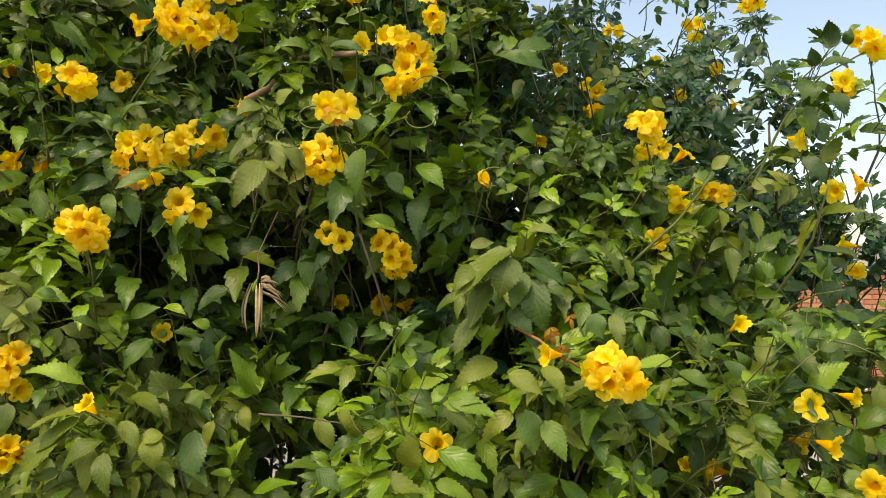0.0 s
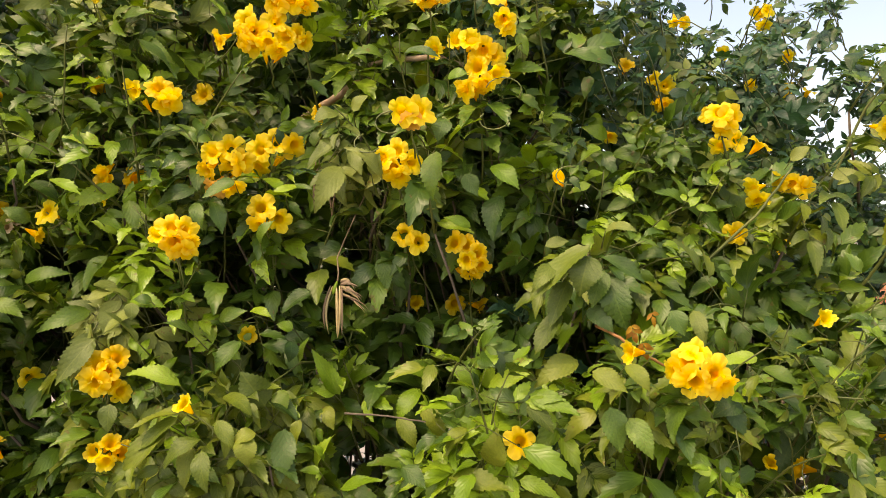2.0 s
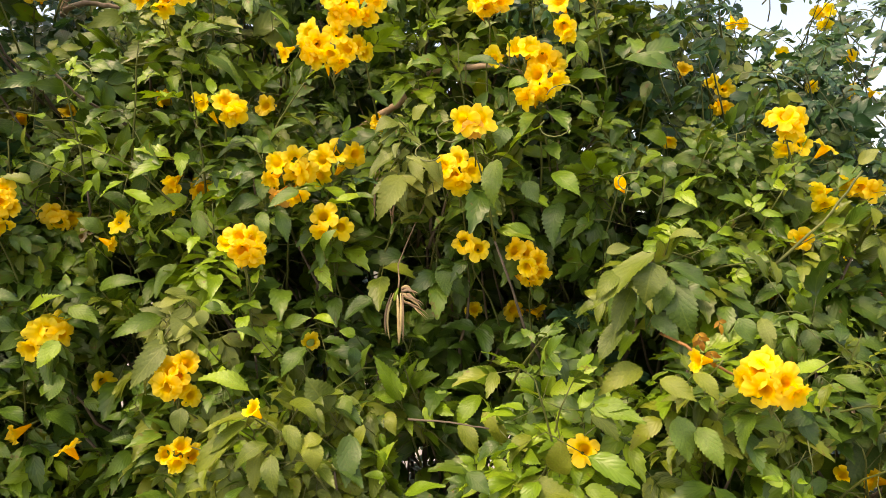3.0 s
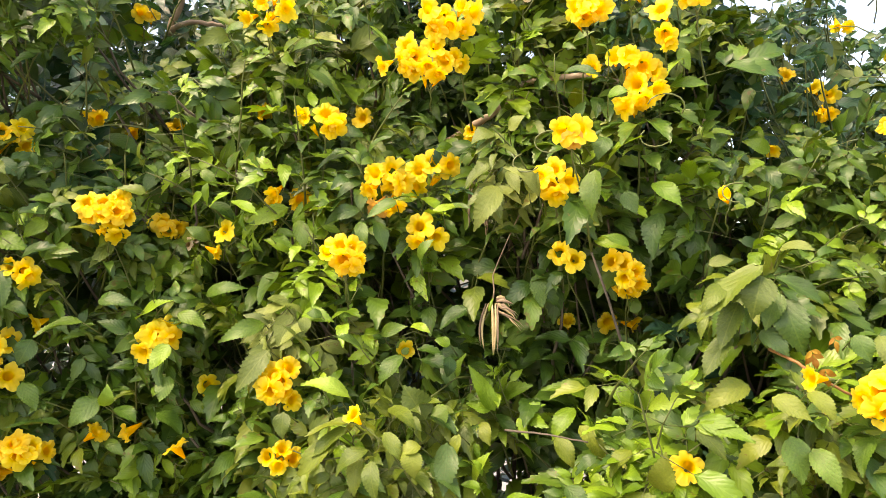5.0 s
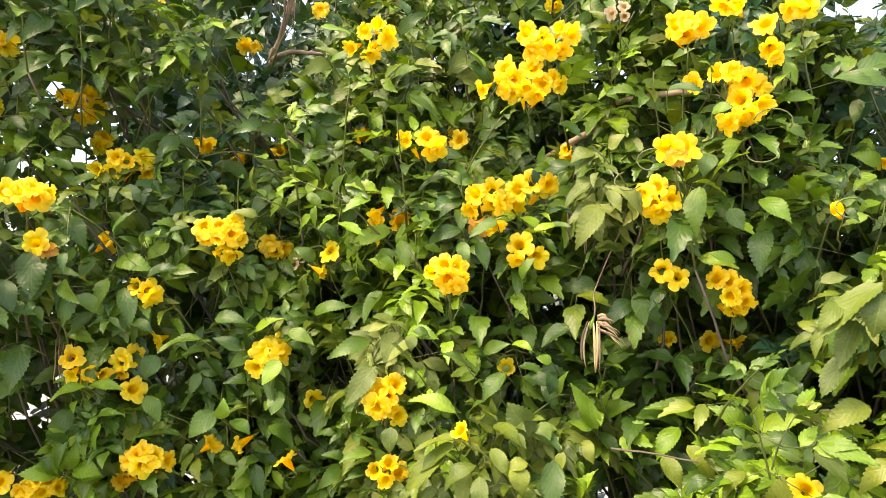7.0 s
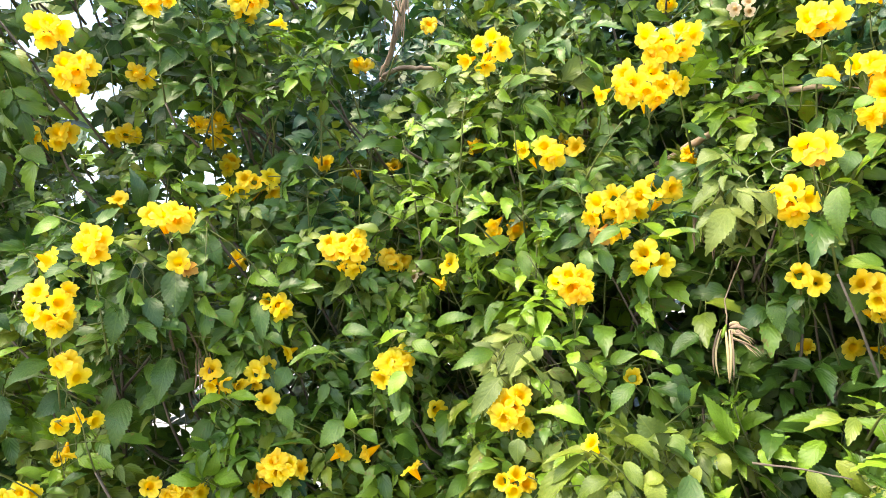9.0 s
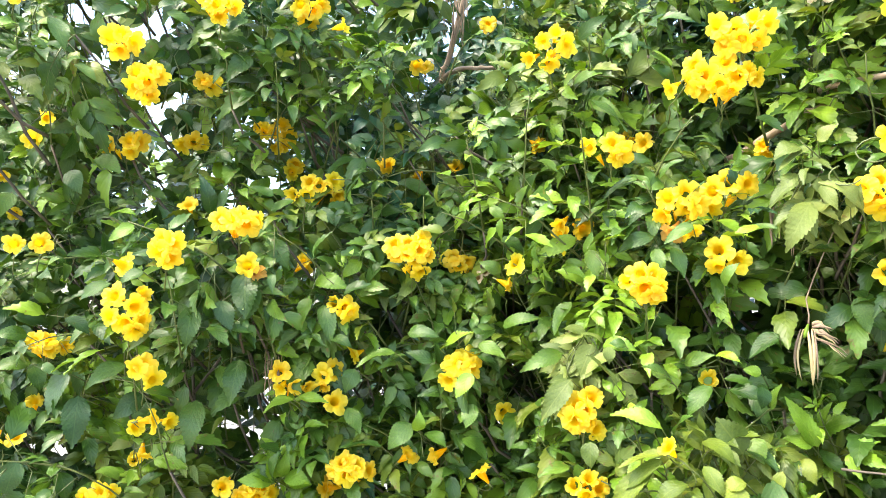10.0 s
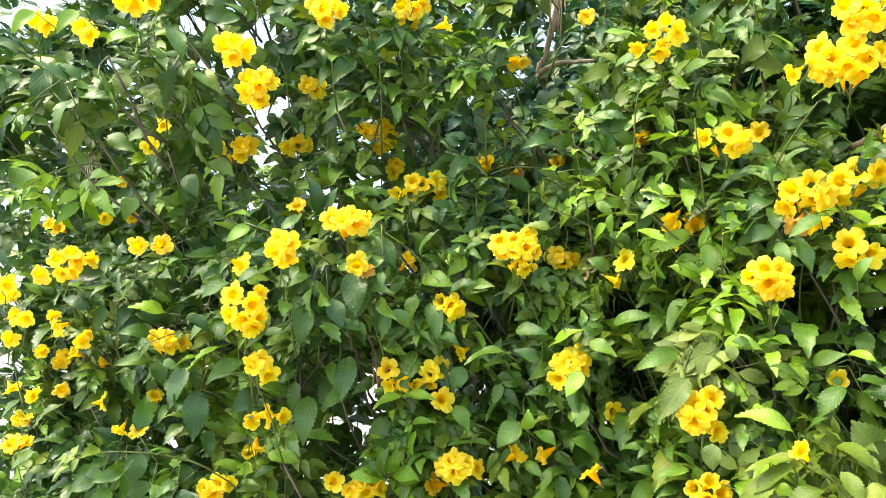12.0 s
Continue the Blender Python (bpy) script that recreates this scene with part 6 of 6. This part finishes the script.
# bright young and olive colours stand in for sunlight through the leaves behind
fill(LEFT, 200, (-5.40, -3.05), (0.5, 2.7), 1.25, 0.5, {"young": 0.45, "olive": 0.35, "deep": 0.20}, None, False)
# nearly all deep leaves: the dimness of the far end comes from their colour
fill(LEFT, 230, (-4.60, -2.95), (0.4, 2.7), hedge_face, 0.8, {"olive": 0.15, "deep": 0.75, "green": 0.10}, None, False)
fill(RIGHT, 16, (0.66, 0.98), (1.40, 1.62), 1.35, 0.3, LOW, lambda x: 1.78 - 0.24 * x)
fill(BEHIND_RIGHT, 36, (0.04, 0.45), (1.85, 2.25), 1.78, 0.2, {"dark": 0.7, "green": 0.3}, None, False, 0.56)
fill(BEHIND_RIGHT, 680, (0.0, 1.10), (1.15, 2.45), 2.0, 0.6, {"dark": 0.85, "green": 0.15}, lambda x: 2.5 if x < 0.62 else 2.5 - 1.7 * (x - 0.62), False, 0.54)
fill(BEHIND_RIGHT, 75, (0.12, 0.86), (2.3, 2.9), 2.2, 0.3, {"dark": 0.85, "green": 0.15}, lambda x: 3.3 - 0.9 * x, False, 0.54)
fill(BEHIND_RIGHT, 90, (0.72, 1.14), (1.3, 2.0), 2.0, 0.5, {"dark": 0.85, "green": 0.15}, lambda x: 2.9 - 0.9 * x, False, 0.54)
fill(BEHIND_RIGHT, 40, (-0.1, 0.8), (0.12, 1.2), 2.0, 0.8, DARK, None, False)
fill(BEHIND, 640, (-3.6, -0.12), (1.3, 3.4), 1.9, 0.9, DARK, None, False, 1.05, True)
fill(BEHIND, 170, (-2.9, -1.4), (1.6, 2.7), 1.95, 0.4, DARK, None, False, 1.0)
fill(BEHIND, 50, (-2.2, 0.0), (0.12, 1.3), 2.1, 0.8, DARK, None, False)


# ---- woody stems ----
def clump(shrub, n, spread, height):
    bx, by, _ = shrub.base
    for i in range(n):
        a = i * 2.4
        x0, y0 = bx + 0.12 * math.cos(a), by + 0.12 * math.sin(a)
        x2, y2 = bx + spread * math.cos(a) * rng.uniform(0.5, 1), by + 0.25 * math.sin(a)
        h = height * rng.uniform(0.8, 1.0)
        mid = ((x0 * 0.6 + x2 * 0.4), (y0 * 0.6 + y2 * 0.4), h * 0.5)
        branch(shrub, [(x0, y0, -0.04), ((x0 + mid[0]) / 2, (y0 + mid[1]) / 2, h * 0.27), mid, (x2, y2, h)], 0.013, 0.004, name="stem")
        for k in range(3):
            s = rng.uniform(0.3, 0.9)
            b = np.array(mid) * (1 - s) + np.array((x2, y2, h)) * s
            e = b + np.array([rng.uniform(-0.3, 0.3), rng.uniform(-0.05, 0.25), rng.uniform(0.1, 0.35)])
            branch(shrub, [b, (b + e) / 2 + rng.uniform(-0.03, 0.03, 3), e], 0.005, 0.002)


clump(CENTRE, 9, 1.0, 2.0)
clump(LEFT, 3, 0.5, 1.5)
clump(RIGHT, 5, 0.45, 1.4)
clump(BEHIND_RIGHT, 4, 0.35, 2.0)
clump(BEHIND, 6, 1.2, 2.3)


# ---- dry things and bare wood ----
def dangling_pods(shrub, p):
    """A bunch of long split seed pods under papery husks, on a thin dry stalk."""
    p = np.array(p)
    stalk = np.array([(0.052, 0.03, 0.190), (0.034, 0.025, 0.150), (0.012, 0.015, 0.095), (-0.002, 0.006, 0.055), (0.002, 0.002, 0.022), (0.0, 0.0, 0.0)]) + p
    v, t, u = tube(stalk, np.linspace(0.0013, 0.0019, 6), 5)
    root = shrub.put("pod_stalk", from_tris("pod_stalk", v, t, u, [DEAD]), "thin dry stalk with hanging seed pods")
    v, t, u = tube([p + (0, 0, 0.004), p + (-0.003, -0.004, -0.006), p + (-0.006, -0.006, -0.018), p + (-0.008, -0.006, -0.024)], (0.002, 0.004, 0.0045, 0.002), 7)
    ob = new("calyx", from_tris("calyx", v, t, u, [LEAF["young"]]))
    ob.parent = root
    for top, low, bow, wide, mat in ((-0.014, -0.026, -0.006, 0.0026, DEAD), (-0.009, -0.017, -0.008, 0.0025, STRAW), (-0.001, 0.003, 0.003, 0.0034, STRAW), (0.006, 0.004, 0.005, 0.0030, STRAW), (0.011, 0.012, 0.003, 0.0020, DEAD)):
        a = p + np.array([top, -0.004, -0.006])
        b = p + np.array([low, -0.010 + 0.3 * abs(low), -0.100 - 0.018 * math.cos(low * 60)])
        path = bent(a, b, 0.0, 8)
        path[:, 0] += bow * np.sin(np.linspace(0, math.pi, 8))
        path[:, 1] -= 0.008 * np.sin(np.linspace(0, math.pi, 8))
        v, t, u = tube(path, wide * np.array((0.35, 0.8, 1.0, 1.05, 1.0, 0.9, 0.6, 0.12)), 7)
        ob = new("seed_pod", from_tris("seed_pod", v, t, u, [mat]))
        ob.parent = root
    for i in range(9):
        b = p + np.array([0.006, 0.004, 0.006 - 0.004 * i])
        reach = np.array([0.030 + 0.004 * i, 0.012 - 0.003 * (i % 3), -0.020 - 0.0045 * i + 0.012 * (i % 3)])
        v, t, u = tube(bent(b, b + reach, -0.009 + 0.002 * (i % 4), 7, 0.002), np.array((0.0012, 0.0036, 0.0044, 0.0036, 0.0026, 0.0016, 0.0005)) * (1.0 if i < 5 else 0.5), 5)
        v = v + (b - v) * (0, 0.5, 0)
        ob = new("husk", from_tris("husk", v, t, u, [DEAD if i % 3 else STRAW]))
        ob.parent = root
    for i in range(3):
        b = p + np.array([-0.008, 0, -0.012 - 0.006 * i])
        v, t, u = tube(bent(b, b + (-0.040 + 0.004 * i, -0.008, 0.018 - 0.022 * i), 0.014, 7), np.linspace(0.0014, 0.0008, 7), 5)
        ob = new("tendril", from_tris("tendril", v, t, u, [STEM]))
        ob.parent = root


def dry_bunch(shrub, p, length, n, spread):
    """Withered leaf strands that hang in a brown tuft."""
    p = np.array(p)
    for i in range(n):
        a = p + rng.uniform(-1, 1, 3) * (spread, spread * 0.5, 0.015)
        b = a + np.array([rng.uniform(-spread, spread) * 0.6, rng.uniform(-0.01, 0.01), -length * rng.uniform(0.6, 1.0)])
        v, t, u = tube(bent(a, b, 0.0, 8, 0.0025), np.array((0.0008, 0.0014, 0.0022, 0.0030, 0.0024, 0.0028, 0.0016, 0.0004)) * rng.uniform(0.5, 1.1), 5)
        v = a + (v - a) * (1, 0.7, 1)
        shrub.put("dry_strand", from_tris("dry_strand", v, t, u, [DEAD]), "limp brown dried leaf strand")


def curl(shrub, p, size, turn):
    """A pale wiry flower stalk left after the flowers fell, bent back on itself."""
    s = np.linspace(0, 1, 9)
    a = turn + s * 3.6
    pts = np.stack([p[0] + size * (np.cos(a) - math.cos(turn)), p[1] - 0.02 * s, p[2] + 0.7 * size * (np.sin(a) - math.sin(turn))], 1)
    v, t, u = tube(pts, np.linspace(0.0018, 0.0013, 9), 5)
    shrub.put("bare_flower_stalk", from_tris("bare_flower_stalk", v, t, u, [STEM]), "pale bare stalk curled after flowering")


dangling_pods(CENTRE, (-0.682, 1.335, 1.56))
branch(CENTRE, [(-0.66, 1.56, 2.10), (-0.57, 1.49, 2.093), (-0.47, 1.45, 2.078), (-0.40, 1.47, 2.06)], 0.0075, 0.005, CUT, label="pale brown bare branch")
branch(CENTRE, [(-0.90, 1.70, 1.99), (-0.77, 1.60, 2.02), (-0.70, 1.54, 2.045), (-0.62, 1.50, 2.05)], 0.010, 0.007, CUT, label="pale brown bare branch")
branch(CENTRE, [(-0.15, 1.16, 1.485), (-0.11, 1.13, 1.465), (-0.07, 1.12, 1.435), (-0.02, 1.14, 1.41)], 0.0032, 0.0025, RUST, label="reddish brown bare twig")
branch(CENTRE, [(-0.62, 1.16, 1.315), (-0.54, 1.13, 1.318), (-0.46, 1.12, 1.310)], 0.0022, 0.0014, label="thin grey bare twig")
branch(RIGHT, [(-0.02, 1.50, 1.50), (0.10, 1.42, 1.60), (0.20, 1.38, 1.70), (0.27, 1.36, 1.80)], 0.0045, 0.002, STEM, label="straight olive-green young stem")
branch(RIGHT, [(0.44, 1.62, 1.78), (0.50, 1.56, 1.96), (0.56, 1.50, 2.05), (0.63, 1.44, 2.09)], 0.0035, 0.0018, STEM, label="thin olive-green stem")
branch(RIGHT, [(0.46, 1.55, 1.52), (0.50, 1.42, 1.66), (0.51, 1.36, 1.78)], 0.004, 0.002, STEM, label="thin olive-green stem")
branch(BEHIND, [(-1.70, 1.74, 2.78), (-1.77, 1.76, 2.60), (-1.84, 1.78, 2.47), (-1.86, 1.78, 2.42)], 0.012, 0.010, CUT, label="thick grey branch with a cut end")
branch(BEHIND, [(-1.86, 1.78, 2.41), (-1.80, 1.75, 2.425), (-1.70, 1.72, 2.41), (-1.62, 1.74, 2.40)], 0.010, 0.006, CUT, label="crooked pale grey branch")
dry_bunch(BEHIND, (-1.76, 1.70, 2.74), 0.28, 20, 0.06)
curl(BEHIND, (-1.84, 1.76, 2.44), 0.05, 2.6)
dry_bunch(LEFT, (-1.86, 1.00, 1.50), 0.13, 8, 0.022)
dry_bunch(LEFT, (-1.93, 0.78, 1.625), 0.09, 8, 0.02)
dry_bunch(LEFT, (-2.62, 0.60, 2.06), 0.13, 9, 0.03)
dry_bunch(CENTRE, (-0.72, 1.40, 1.83), 0.12, 8, 0.03)
curl(CENTRE, (-1.11, 1.14, 1.52), 0.030, 3.4)
curl(CENTRE, (-1.09, 1.14, 1.51), 0.024, 3.0)
curl(CENTRE, (-0.29, 1.24, 1.93), 0.035, -0.6)
curl(CENTRE, (-0.36, 1.24, 1.90), 0.030, 2.4)
curl(CENTRE, (-0.53, 1.20, 1.90), 0.034, 1.4)
curl(CENTRE, (-0.60, 1.22, 1.86), 0.030, 2.0)
curl(CENTRE, (-0.18, 1.24, 1.79), 0.028, 1.2)
for dx, dz in ((0.0, 0.0), (0.035, 0.02), (0.02, -0.03)):
    CENTRE.leaf(np.array([-0.10 + dx, 1.09, 1.50 + dz]), (0.3, -0.2, -0.8), (0, -1, 0.3), 0.20, "amber", True)


def hanging_spray(shrub, node, colour, size, ways):
    """Large leaves that hang limp from one node."""
    for way in ways:
        shrub.leaf(np.array(node) + rng.uniform(-0.012, 0.012, 3), way, (rng.uniform(-0.9, 0.9), -0.7, rng.uniform(0.2, 1.0)), 0.86 * size * rng.uniform(0.85, 1.1), colour, True)


hanging_spray(LEFT, (-1.78, 0.74, 1.70), "green", 1.1, ((-0.2, -0.2, -1.0), (0.5, 0.1, -0.8), (-0.6, -0.3, -0.5)))
hanging_spray(LEFT, (-2.20, 0.66, 2.18), "green", 1.1, ((-0.2, -0.2, -1.0), (0.3, 0.1, -0.9), (-0.7, -0.3, -0.4)))

for s in (CENTRE, LEFT, RIGHT, BEHIND_RIGHT, BEHIND):
    s.finish()

# ---- bricks of the far wall's open stretch ----
bm = bmesh.new()
bmesh.ops.create_cube(bm, size=1)
bmesh.ops.scale(bm, vec=(0.208, 0.03, 0.064), verts=bm.verts)
bmesh.ops.bevel(bm, geom=bm.edges[:], offset=0.005, segments=1, affect="EDGES")
brick_mesh = bpy.data.meshes.new("brick")
bm.to_mesh(brick_mesh)
bm.free()
brick_mesh.materials.append(BRICK_PIECE)
for row in range(23):
    for col in range(12):
        brick = new("brick", brick_mesh)
        brick.parent = wall_far
        brick.matrix_basis = pose(-3.25 + col * 0.22 + (row % 2) * 0.11, -0.003 + rng.uniform(-0.003, 0.002), 0.06 + row * 0.0748, 0, 0, float(rng.uniform(-0.6, 0.6)))
